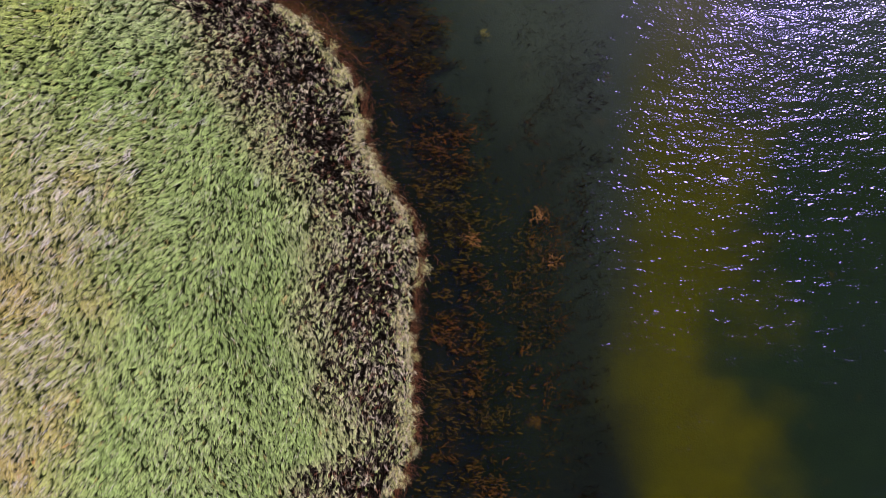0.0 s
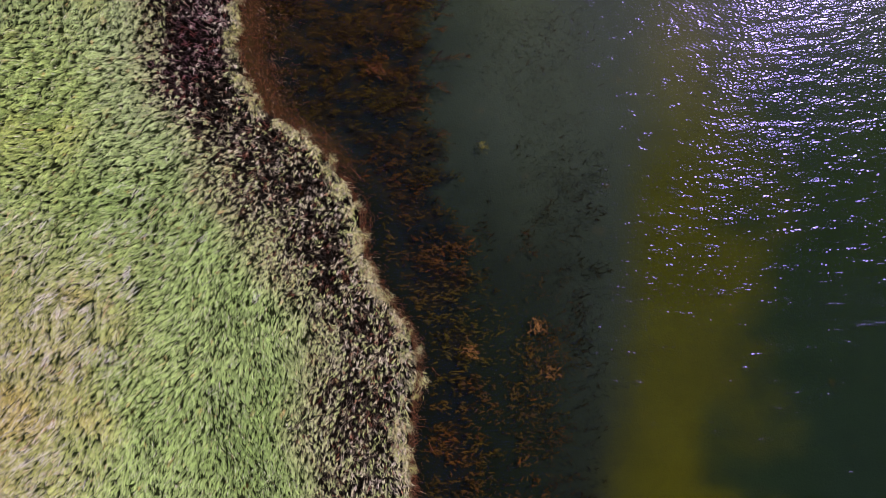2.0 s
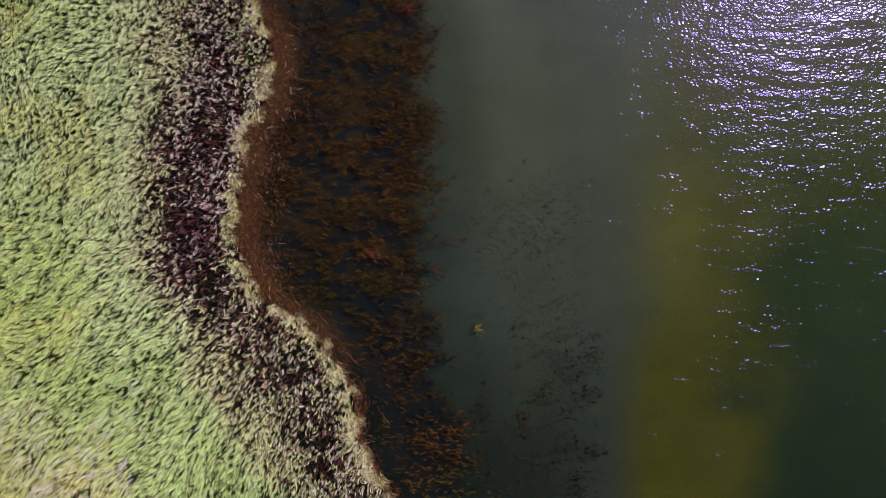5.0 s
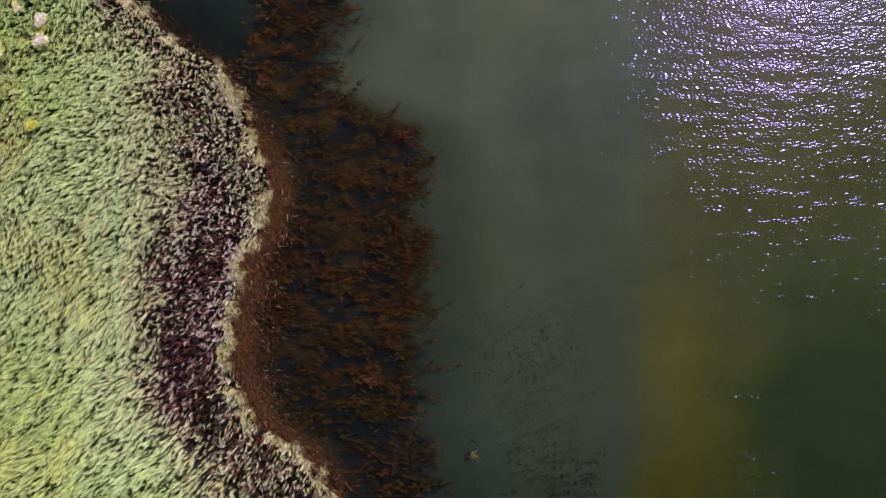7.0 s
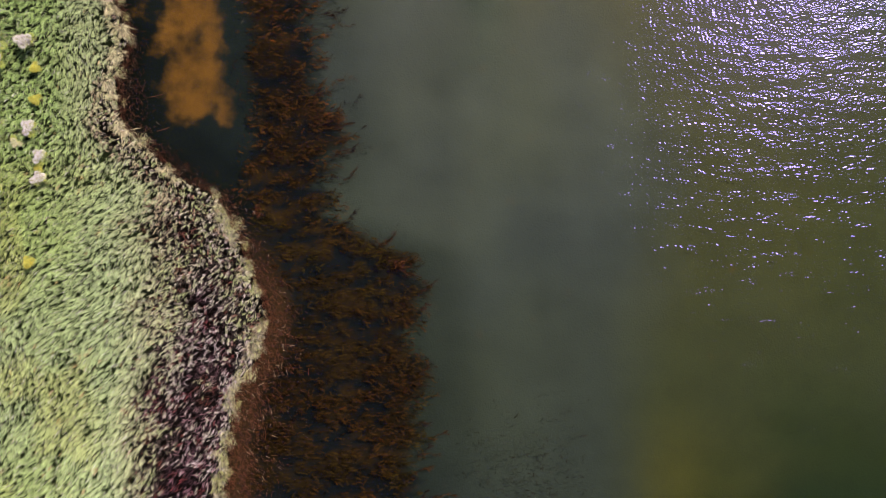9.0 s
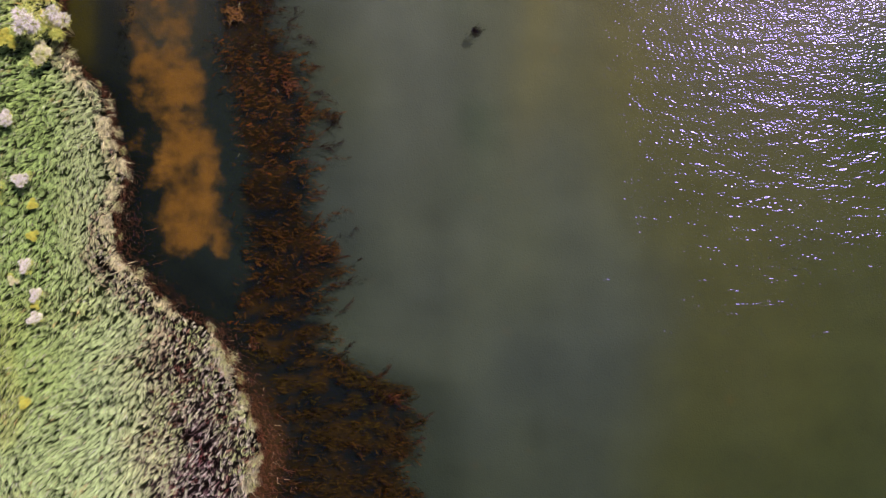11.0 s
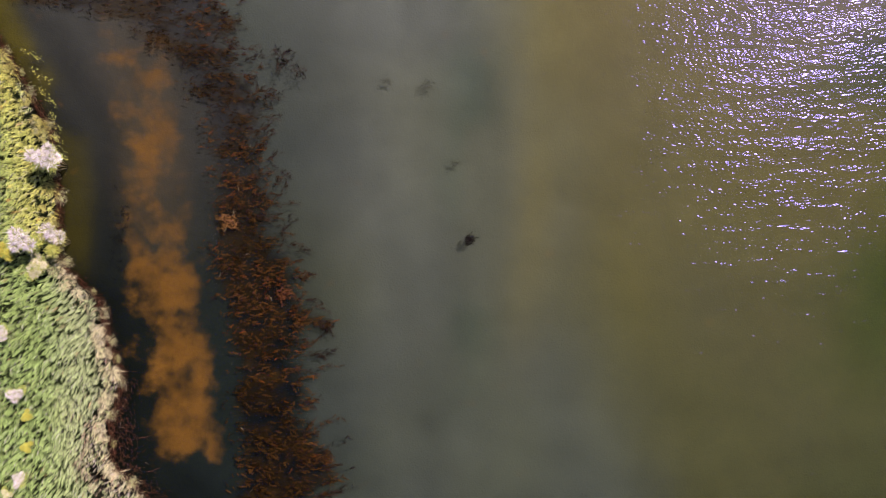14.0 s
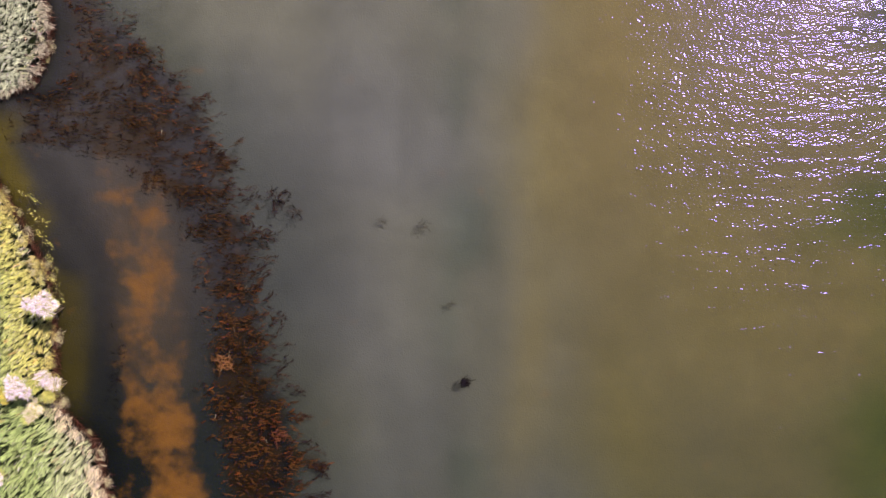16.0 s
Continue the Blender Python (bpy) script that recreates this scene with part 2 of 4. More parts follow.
def ground_material():
    m, nt, p = material("silt_and_soil")
    tint = nt.nodes.new("ShaderNodeVertexColor")
    tint.layer_name = "tint"
    co = nt.nodes.new("ShaderNodeNewGeometry")
    n1 = node(nt, "ShaderNodeTexNoise", Scale=1.1, Detail=4.0, Roughness=0.6)
    n2 = node(nt, "ShaderNodeTexNoise", Scale=14.0, Detail=3.0)
    for n in (n1, n2):
        nt.links.new(co.outputs["Position"], n.inputs["Vector"])
    add = nt.nodes.new("ShaderNodeMath")
    nt.links.new(n1.outputs["Fac"], add.inputs[0])
    nt.links.new(n2.outputs["Fac"], add.inputs[1])
    rng_ = nt.nodes.new("ShaderNodeMapRange")
    rng_.inputs["From Min"].default_value, rng_.inputs["From Max"].default_value = 0.6, 1.4
    rng_.inputs["To Min"].default_value, rng_.inputs["To Max"].default_value = 0.75, 1.25
    nt.links.new(add.outputs[0], rng_.inputs["Value"])
    hsv = nt.nodes.new("ShaderNodeHueSaturation")
    bar = nt.nodes.new("ShaderNodeAttribute")
    bar.attribute_name = "sand"
    cloud = node(nt, "ShaderNodeTexNoise", Scale=1.25, Detail=4.0, Roughness=0.52)
    nt.links.new(co.outputs["Position"], cloud.inputs["Vector"])
    patch = nt.nodes.new("ShaderNodeMath")
    patch.operation = "MULTIPLY_ADD"
    patch.inputs[1].default_value = 2.6
    nt.links.new(cloud.outputs["Fac"], patch.inputs[0])
    nt.links.new(bar.outputs["Fac"], patch.inputs[2])
    lie = nt.nodes.new("ShaderNodeMapRange")
    lie.interpolation_type = "SMOOTHSTEP"
    lie.inputs["To Max"].default_value = 0.8
    lie.inputs["From Min"].default_value, lie.inputs["From Max"].default_value = 1.65, 2.75
    nt.links.new(patch.outputs[0], lie.inputs["Value"])
    blend = nt.nodes.new("ShaderNodeMix")
    blend.data_type = "RGBA"
    blend.inputs["B"].default_value = (0.120, 0.050, 0.010, 1)
    nt.links.new(lie.outputs["Result"], blend.inputs["Factor"])
    nt.links.new(tint.outputs["Color"], blend.inputs["A"])
    nt.links.new(blend.outputs["Result"], hsv.inputs["Color"])
    nt.links.new(rng_.outputs["Result"], hsv.inputs["Value"])
    nt.links.new(hsv.outputs["Color"], p.inputs["Base Color"])
    p.inputs["Roughness"].default_value = 0.9
    p.inputs["Specular IOR Level"].default_value = 0.0
    bump = node(nt, "ShaderNodeBump", Strength=0.35, Distance=0.03)
    nt.links.new(n2.outputs["Fac"], bump.inputs["Height"])
    nt.links.new(bump.outputs[0], p.inputs["Normal"])
    return m


def water_material():
    """Clear skin of the lake: it lets light through and mirrors sky and sun on its ripples."""
    m, nt, p = material("water_skin")
    nt.nodes.remove(p)
    co = nt.nodes.new("ShaderNodeNewGeometry")
    calm = nt.nodes.new("ShaderNodeAttribute")
    calm.attribute_name = "ripple"

    def waves(scale, stretch, angle, detail, seed):
        mp = nt.nodes.new("ShaderNodeMapping")
        mp.inputs["Rotation"].default_value = (0, 0, radians(angle))
        mp.inputs["Scale"].default_value = (1 / stretch, 1, 1)
        mp.inputs["Location"].default_value = (seed, seed * 2, 0)
        nt.links.new(co.outputs["Position"], mp.inputs["Vector"])
        n = node(nt, "ShaderNodeTexNoise", Scale=scale, Detail=detail, Roughness=0.5)
        nt.links.new(mp.outputs[0], n.inputs["Vector"])
        return n.outputs["Fac"]

    def math(op, a, b):
        n = nt.nodes.new("ShaderNodeMath")
        n.operation = op
        for k, v in enumerate((a, b)):
            if isinstance(v, float):
                n.inputs[k].default_value = v
            else:
                nt.links.new(v, n.inputs[k])
        return n.outputs[0]

    big = math("MULTIPLY", waves(1.7, 4.0, -10, 1.0, 3.0), WAVE_BIG)
    mid = math("MULTIPLY", waves(3.8, 1.8, -4, 1.0, 7.0), WAVE_MID)
    fine = math("MULTIPLY", waves(11.5, 1.4, -12, 0.0, 13.0), WAVE_FINE)
    light = math("ADD", math("MULTIPLY", calm.outputs["Fac"], 0.82), 0.12)
    h = math("ADD", math("MULTIPLY", math("ADD", big, mid), calm.outputs["Fac"]), math("MULTIPLY", fine, light))
    # scattered steep cat's-paws beyond the main ripples
    paws = nt.nodes.new("ShaderNodeMapRange")
    paws.interpolation_type = "SMOOTHSTEP"
    paws.inputs["From Min"].default_value, paws.inputs["From Max"].default_value = 0.53, 0.68
    nt.links.new(waves(2.6, 2.2, -8, 2.0, 23.0), paws.inputs["Value"])
    reach = nt.nodes.new("ShaderNodeAttribute")
    reach.attribute_name = "gusts"
    spark = math("MULTIPLY", math("MULTIPLY", waves(14.0, 1.5, -6, 0.0, 31.0), paws.outputs["Result"]), math("MULTIPLY", reach.outputs["Fac"], WAVE_SPARK))
    h = math("ADD", h, spark)
    bump = node(nt, "ShaderNodeBump", Strength=1.0, Distance=1.0)
    nt.links.new(h, bump.inputs["Height"])
    clear = nt.nodes.new("ShaderNodeBsdfTransparent")
    clear.inputs["Color"].default_value = (0.90, 0.93, 0.89, 1)
    gloss = nt.nodes.new("ShaderNodeBsdfGlossy")
    gloss.distribution = "BECKMANN"
    gloss.inputs["Roughness"].default_value = WAVE_ROUGH
    nt.links.new(bump.outputs[0], gloss.inputs["Normal"])
    fr = node(nt, "ShaderNodeFresnel", IOR=1.19)
    nt.links.new(bump.outputs[0], fr.inputs["Normal"])
    # mirror tinted violet from above, painting the camera's purple fringe round glints
    hue = nt.nodes.new("ShaderNodeMix")
    hue.data_type = "RGBA"
    hue.inputs["A"].default_value, hue.inputs["B"].default_value = (0.36, 0.28, 1.0, 1), (1, 1, 1, 1)
    nt.links.new(math("MULTIPLY", math("SUBTRACT", fr.outputs[0], 0.0092), 160.0), hue.inputs["Factor"])
    nt.links.new(hue.outputs["Result"], gloss.inputs["Color"])
    # ripples too small to tell apart spread the sun more widely
    haze = nt.nodes.new("ShaderNodeBsdfGlossy")
    haze.distribution = "BECKMANN"
    haze.inputs["Roughness"].default_value = WAVE_HAZE
    # violet tint put in for the lavender haze between glints
    haze.inputs["Color"].default_value = (0.42, 0.34, 1.0, 1)
    both = node(nt, "ShaderNodeMixShader", Fac=0.12)
    nt.links.new(gloss.outputs[0], both.inputs[1])
    nt.links.new(haze.outputs[0], both.inputs[2])
    mix = nt.nodes.new("ShaderNodeMixShader")
    nt.links.new(fr.outputs[0], mix.inputs["Fac"])
    nt.links.new(clear.outputs[0], mix.inputs[1])
    nt.links.new(both.outputs[0], mix.inputs[2])
    nt.links.new(mix.outputs[0], nt.nodes["Material Output"].inputs["Surface"])
    return m


def murk_material(name, share):
    """A veil of suspended silt inside the water."""
    m, nt, p = material(name)
    nt.nodes.remove(p)
    co = nt.nodes.new("ShaderNodeNewGeometry")
    n = node(nt, "ShaderNodeTexNoise", Scale=0.35, Detail=3.0)
    nt.links.new(co.outputs["Position"], n.inputs["Vector"])
    r = nt.nodes.new("ShaderNodeMapRange")
    r.inputs["From Min"].default_value, r.inputs["From Max"].default_value = 0.3, 0.7
    r.inputs["To Min"].default_value, r.inputs["To Max"].default_value = share * 0.8, share * 1.2
    nt.links.new(n.outputs["Fac"], r.inputs["Value"])
    deep = nt.nodes.new("ShaderNodeAttribute")
    deep.attribute_name = "deep"
    dm = nt.nodes.new("ShaderNodeMath")
    dm.operation = "MULTIPLY"
    nt.links.new(r.outputs[0], dm.inputs[0])
    nt.links.new(deep.outputs["Fac"], dm.inputs[1])
    clear = nt.nodes.new("ShaderNodeBsdfTransparent")
    veil = nt.nodes.new("ShaderNodeBsdfDiffuse")
    tint = nt.nodes.new("ShaderNodeVertexColor")
    tint.layer_name = "tint"
    nt.links.new(tint.outputs["Color"], veil.inputs["Color"])
    mix = nt.nodes.new("ShaderNodeMixShader")
    nt.links.new(dm.outputs[0], mix.inputs["Fac"])
    nt.links.new(clear.outputs[0], mix.inputs[1])
    nt.links.new(veil.outputs[0], mix.inputs[2])
    nt.links.new(mix.outputs[0], nt.nodes["Material Output"].inputs["Surface"])
    return m


WAVE_BIG, WAVE_MID, WAVE_FINE, WAVE_SPARK, WAVE_ROUGH, WAVE_HAZE = 0.088, 0.037, 0.022, 0.029, 0.20, 0.34
GROUND = ground_material()
WATER = water_material()
MURK = murk_material("suspended_silt", 0.35)
BLADE = leaf_material("grass_blade", 0.42, 0.22, 0.35)
REED = leaf_material("dead_reed", 0.65, 0.1, 0.05)
STRAW = leaf_material("straw", 0.7, 0.05, 0.06)
WEED = leaf_material("pondweed", 0.7, 0.15, 0.0)
PETAL = leaf_material("blossom", 0.7, 0.35, 0.1)


# ---- mesh makers ----
def mesh_from(name, verts, tris, cols, mat, smooth=False):
    me = bpy.data.meshes.new(name)
    verts, tris = np.asarray(verts, np.float32), np.asarray(tris, np.int32)
    n, k = len(tris), tris.shape[1]
    me.vertices.add(len(verts))
    me.vertices.foreach_set("co", verts.ravel())
    me.loops.add(n * k)
    me.loops.foreach_set("vertex_index", tris.ravel())
    me.polygons.add(n)
    me.polygons.foreach_set("loop_start", np.arange(0, n * k, k, dtype=np.int32))
    me.polygons.foreach_set("use_smooth", np.full(n, smooth))
    if cols is not None:
        at = me.color_attributes.new("tint", "FLOAT_COLOR", "POINT")
        at.data.foreach_set("color", np.c_[np.clip(cols, 0, 1), np.ones(len(verts))].astype(np.float32).ravel())
    me.materials.append(mat)
    me.update(calc_edges=True)
    me.validate()
    return me


def thing(name, data, label, category, kind="", group=""):
    return tagged(new(name, data), label, category, group, kind)


def part(name, data, parent, label=""):
    ob = new(name, data)
    ob.parent = parent
    if label:
        tagged(ob, label)
    return ob


def blades(base, ang, reach, height, width, root, tip, droop, twist, bend, joints=(0.38, 0.74)):
    """Arching leaf blades: arrays of one row a blade; returns vertices, triangles, tints."""
    n, k = len(base), len(joints) + 1
    s = np.array([0.0, *joints, 1.0])
    wide = np.array([0.75, 1.0, 0.7, 0.0]) if k == 3 else np.array([0.8, 1.0, 0.0])
    dx, dy = np.cos(ang), np.sin(ang)
    run = reach[:, None] * s ** 1.35
    lift = height[:, None] * (2 * s - droop[:, None] * s * s)
    side = bend[:, None] * s * s * reach[:, None]
    px = base[:, 0:1] + dx[:, None] * run - dy[:, None] * side
    py = base[:, 1:2] + dy[:, None] * run + dx[:, None] * side
    pz = base[:, 2:3] + lift
    ct, st = np.cos(twist), np.sin(twist)
    half = width[:, None] * wide / 2
    off = np.stack([(-dy * ct)[:, None] * half, (dx * ct)[:, None] * half, st[:, None] * half], -1)
    mid = np.stack([px, py, pz], -1)
    v = np.empty((n, 2 * k + 1, 3))
    v[:, 0:2 * k:2], v[:, 1:2 * k:2], v[:, 2 * k] = mid[:, :k] - off[:, :k], mid[:, :k] + off[:, :k], mid[:, k]
    t = []
    for q in range(0, 2 * k - 2, 2):
        t += [(q, q + 1, q + 3), (q, q + 3, q + 2)]
    t.append((2 * k - 2, 2 * k - 1, 2 * k))
    tris = (np.arange(n)[:, None, None] * (2 * k + 1) + np.array(t)).reshape(-1, 3)
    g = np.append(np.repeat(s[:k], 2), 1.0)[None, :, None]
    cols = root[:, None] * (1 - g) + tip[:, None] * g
    return v.reshape(-1, 3), tris, cols.reshape(-1, 3)


def sticks(a, b, r, cols):
    """Thin three-sided stalks from a to b."""
    n = len(a)
    d = b - a
    d = d / np.maximum(np.linalg.norm(d, axis=1), 1e-6)[:, None]
    up = np.where(np.abs(d[:, 2:3]) > 0.9, np.array([[1.0, 0, 0]]), np.array([[0, 0, 1.0]]))
    s = np.cross(d, up)
    s /= np.linalg.norm(s, axis=1)[:, None]
    u = np.cross(s, d)
    ring = [(1, 0), (-0.5, 0.87), (-0.5, -0.87)]
    v = np.stack([a + r[:, None] * (c * s + e * u) for c, e in ring] + [b + 0.5 * r[:, None] * (c * s + e * u) for c, e in ring], 1)
    t = np.array([[0, 1, 4], [0, 4, 3], [1, 2, 5], [1, 5, 4], [2, 0, 3], [2, 3, 5], [3, 4, 5]])
    return v.reshape(-1, 3), (np.arange(n)[:, None, None] * 6 + t).reshape(-1, 3), np.repeat(cols, 6, 0)


def join(pieces):
    vs, ts, cs, off = [], [], [], 0
    for v, t, c in pieces:
        vs.append(v)
        ts.append(t + off)
        cs.append(c)
        off += len(v)
    return np.concatenate(vs), np.concatenate(ts), np.concatenate(cs)


def sheet(xs, ys, height):
    x, y = np.meshgrid(xs, ys)
    x, y = x.ravel(), y.ravel()
    nx, ny = len(xs), len(ys)
    i = (np.arange(ny - 1)[:, None] * nx + np.arange(nx - 1)).ravel()
    return np.c_[x, y, height(x, y)], np.stack([i, i + 1, i + nx + 1, i + nx], 1)


def far(lo, hi, step):
    out = np.array([1, 3, 7, 16, 40, 100, 260, 700, 1800.0])
    return np.concatenate([lo - out[::-1], np.arange(lo, hi + step / 2, step), hi + out])


# ---- ground and water ----
gv, gt = sheet(far(-20, 19, 0.2), far(-14, 50, 0.2), terrain)
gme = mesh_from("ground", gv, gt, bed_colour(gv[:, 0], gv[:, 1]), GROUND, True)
gme.attributes.new("sand", "FLOAT", "POINT").data.foreach_set("value", sand_cover(gv[:, 0], gv[:, 1]).astype(np.float32))
ground = thing("ground", gme,
               "marsh soil darkened with painted shade, sloping under water to silt and rusty sand", "ground", "structure")


def ripple(x, y):
    """Ripple strength, calmer in the lee of the weed, set to fit the glints in the camera's view."""
    lee = np.interp(y, [-10, 1, 4.5, 6, 8.5, 12, 17, 22, 60], [5.0, 5.0, 6.4, 8.6, 9.6, 10.5, 8.0, 4.0, 3.5])
    soft = np.interp(y, [10, 20, 26], [0.6, 3.0, 6.5])
    open_ = ramp(x - lee, -0.8 - 0.3 * soft, soft)
    lanes = 0.75 + 0.5 * fbm(x * 0.35, y * 0.3, 131, 2)
    return (0.2 + 0.8 * open_) * lanes * np.interp(y, [4, 10, 18, 25, 40], [1.0, 0.82, 0.76, 0.85, 0.92])


def gusts(x, y):
    """Steeper ripples further in, set to fit the sparse glints in the camera's view."""
    return ramp(x, 2.0, 6.5) * (0.4 + 0.6 * fbm(x * 0.4, y * 0.5, 135, 2)) * (1 - 0.35 * ramp(y, 20, 28))


wv, wt = sheet(far(-20, 19, 0.5), far(-14, 50, 0.5), lambda x, y: x * 0)
wme = mesh_from("water", wv, wt, None, WATER, True)
wme.attributes.new("ripple", "FLOAT", "POINT").data.foreach_set("value", ripple(wv[:, 0], wv[:, 1]).astype(np.float32))
wme.attributes.new("gusts", "FLOAT", "POINT").data.foreach_set("value", gusts(wv[:, 0], wv[:, 1]).astype(np.float32))
water = thing("water", wme, "rippled lake water glittering in the sun", "water", "structure")
mv, mt = sheet(far(-20, 19, 0.3), far(-14, 50, 0.3), lambda x, y: x * 0 - 0.2)
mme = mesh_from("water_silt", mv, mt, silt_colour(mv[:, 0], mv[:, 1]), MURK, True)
mme.attributes.new("deep", "FLOAT", "POINT").data.foreach_set("value", ramp(-terrain(mv[:, 0], mv[:, 1]), 0.21, 0.5).astype(np.float32))
murk = thing("water_silt", mme, "cloudy green-grey silt hanging in the lake water", "water", "structure")


# ---- grass and reeds of the bank ----
GRASS_PER = 9


def scatter(count, x0, x1, y0, y1):
    return rng.uniform(x0, x1, count), rng.uniform(y0, y1, count)


def spread_out(step, x0, x1, y0, y1):
    """An even but irregular sowing."""
    x, y = np.meshgrid(np.arange(x0, x1, step), np.arange(y0, y1, step))
    x, y = x.ravel(), y.ravel()
    return x + rng.uniform(-0.5, 0.5, len(x)) * step, y + rng.uniform(-0.5, 0.5, len(y)) * step


def pick(n, palette, weights):
    p = np.array(palette)
    return p[rng.choice(len(p), n, p=np.array(weights) / sum(weights))]


def combed(x, y):
    """The way the blades lie, in radians."""
    swirl = 0.9 * (fbm(x * 0.2, y * 0.2, 141, 2) - 0.5) + 0.7 * (fbm(x * 0.7, y * 0.7, 151, 2) - 0.5)
    base = np.interp(y, [-9, 0, 5, 8, 12, 20, 26, 30, 45], [1.4, 1.3, 1.05, 1.0, 1.3, 1.35, 1.4, 1.2, 1.1]) - np.pi
    upright = ramp(3.0 - np.abs(inland(x, y) - np.interp(y, BAND_Y, BAND_W) - 1.5), 0, 2) * ramp(5 - y, 0, 4)
    return base + swirl + 0.5 * upright


def sheaves(x, y, z, lean, per, spread, reach, height, width, col, dark, light, fan=0.14, meet=0.6, droop=(1.0, 1.7), twist=0.7, curl=0.2, joints=(0.5,)):
    """Wisps of blades that start side by side and draw together at their tips: one row a wisp. The tint carries painted
    shade at the root and light at the tip.
    """
    n = len(x)
    N = n * per
    rep = lambda a: np.repeat(a, per, 0)
    across, along = rng.normal(0, spread, N), rng.normal(0, spread, N)
    way, run = rep(lean), rep(reach) * rng.uniform(0.7, 1.2, N)
    bx = rep(x) + np.cos(way) * along - np.sin(way) * across
    by = rep(y) + np.sin(way) * along + np.cos(way) * across
    base = np.c_[bx, by, terrain(bx, by) - 0.02 + rep(z)]
    ang = way - meet * across / np.maximum(run, 0.05) + rng.normal(0, fan, N)
    c = (rep(col) if len(col) == n else col) * rng.uniform(0.72, 1.28, N)[:, None]
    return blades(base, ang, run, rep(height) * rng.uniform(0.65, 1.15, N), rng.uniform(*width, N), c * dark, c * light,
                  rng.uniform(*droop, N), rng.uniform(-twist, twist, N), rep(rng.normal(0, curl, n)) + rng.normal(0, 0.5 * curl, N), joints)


def band_width(x, y):
    return np.interp(y, BAND_Y, BAND_W) + 1.3 * (fbm(x * 0.7, y * 0.7, 161, 3) - 0.5)


def meadow():
    x, y = spread_out(0.094, -20.5, 0, -10.5, 46.5)
    d, w = inland(x, y), band_width(x, y)
    keep = (d > 0.3) & (rng.random(len(x)) < 0.22 * ramp(d, 0.55 * w, w) + 0.78 * ramp(d, w - 0.2, w + 0.6))
    keep &= rng.random(len(x)) < ramp(x, -20.5, -16.9)
    way = combed(x, y)
    along, across = x * np.cos(way) + y * np.sin(way), y * np.cos(way) - x * np.sin(way)
    tufted = 0.3 * fbm(along * 1.3, across * 3.4, 165, 2) + 0.7 * fbm(along * 3.8, across * 9.5, 167, 2)
    keep &= rng.random(len(x)) < 0.62 + 0.38 * ramp(tufted, 0.36, 0.52)
    hollow = ramp(fbm(x * 0.8, y * 0.8, 169, 2) * 0.6 + 0.4 * fbm(along * 1.5, across * 3.0, 173, 2), 0.66, 0.74)
    keep &= rng.random(len(x)) > 0.3 * hollow
    x, y, d, w, tufted = x[keep], y[keep], d[keep], w[keep], tufted[keep]
    n = len(x)
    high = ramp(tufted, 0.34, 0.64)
    tone = fbm(x * 0.35, y * 0.35, 171, 3)
    # the drier, yellower corner, and the lush green further along
    dry = np.clip(ramp(-9.3 - x + 0.2 * y + 3 * (tone - 0.5), 0, 4.5) * ramp(6 - y, 0, 6), 0, 1)
    lush = ramp(-11.0 - x + 2 * (tone - 0.5), 0, 2.2) * np.interp(y, [4, 8, 10, 13, 17, 20], [0, 1, 0.9, 0.25, 0.3, 1])
    green = lerp(np.array([0.215, 0.285, 0.082]), np.array([0.340, 0.400, 0.150]), tone)
    green = green + (np.array([0.365, 0.405, 0.19]) - green) * (0.8 * ramp(y, 5, 9))[:, None]
    green = green + (np.array([0.26, 0.325, 0.075]) - green) * (0.75 * lush)[:, None]
    green = green + (np.array([0.325, 0.275, 0.080]) - green) * (0.75 * dry)[:, None]
    gilt = ramp(fbm(x * 0.55, y * 0.55, 177, 3), 0.52, 0.7) * ramp(-10.5 - x, 0, 2) * ramp(y, 4, 9)
    green = green + (np.array([0.37, 0.33, 0.075]) - green) * (0.35 * gilt)[:, None]
    flush = ramp(fbm(x * 0.9, y * 0.9, 175, 2), 0.52, 0.7) * dry
    green = green + (np.array([0.46, 0.29, 0.09]) - green) * (0.45 * flush)[:, None]
    later = ramp(y, 19, 24) * ramp(x + 14.2, 0, 1.5)
    green = green + (np.array([0.41, 0.44, 0.195]) - green) * (0.75 * later)[:, None]
    wilt = (1 - ramp(d - w, 0.0, 1.4)) * (1 - 0.6 * ramp(y, 20, 22.5))
    green = green + (np.array([0.40, 0.36, 0.19]) - green) * (0.6 * wilt)[:, None]
    vivid = ramp(y, 19, 24) * ramp(-13.0 - x + tone, 0, 1.4)
    green = green + (np.array([0.28, 0.36, 0.105]) - green) * (0.75 * vivid)[:, None]
    yel = ramp(y, 30.0, 32.5) * ramp(-d, -2.6, -0.9) * ramp(41 - y, 0, 1.5)
    green = green + (np.array([0.60, 0.54, 0.12]) - green) * (0.85 * yel)[:, None]
    green = green + (np.array([0.42, 0.42, 0.26]) - green) * (0.8 * ramp(y, 40.8, 42))[:, None]
    rust = rng.random(n) < 0.012
    green[rust] = green[rust] * np.array([1.25, 0.75, 0.8])
    # besides random tone, taller tufts are tinted lighter, as if better lit
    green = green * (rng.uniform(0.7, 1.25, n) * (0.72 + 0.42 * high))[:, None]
    col = np.repeat(green, GRASS_PER, 0)
    N = len(col)
    old = rng.random(N) < 0.04 + 0.10 * np.repeat(dry, GRASS_PER) + 0.03 * np.repeat(tone, GRASS_PER)
    col[old] = pick(old.sum(), [(0.48, 0.40, 0.34), (0.52, 0.44, 0.42), (0.45, 0.30, 0.17)], [4, 3, 1])
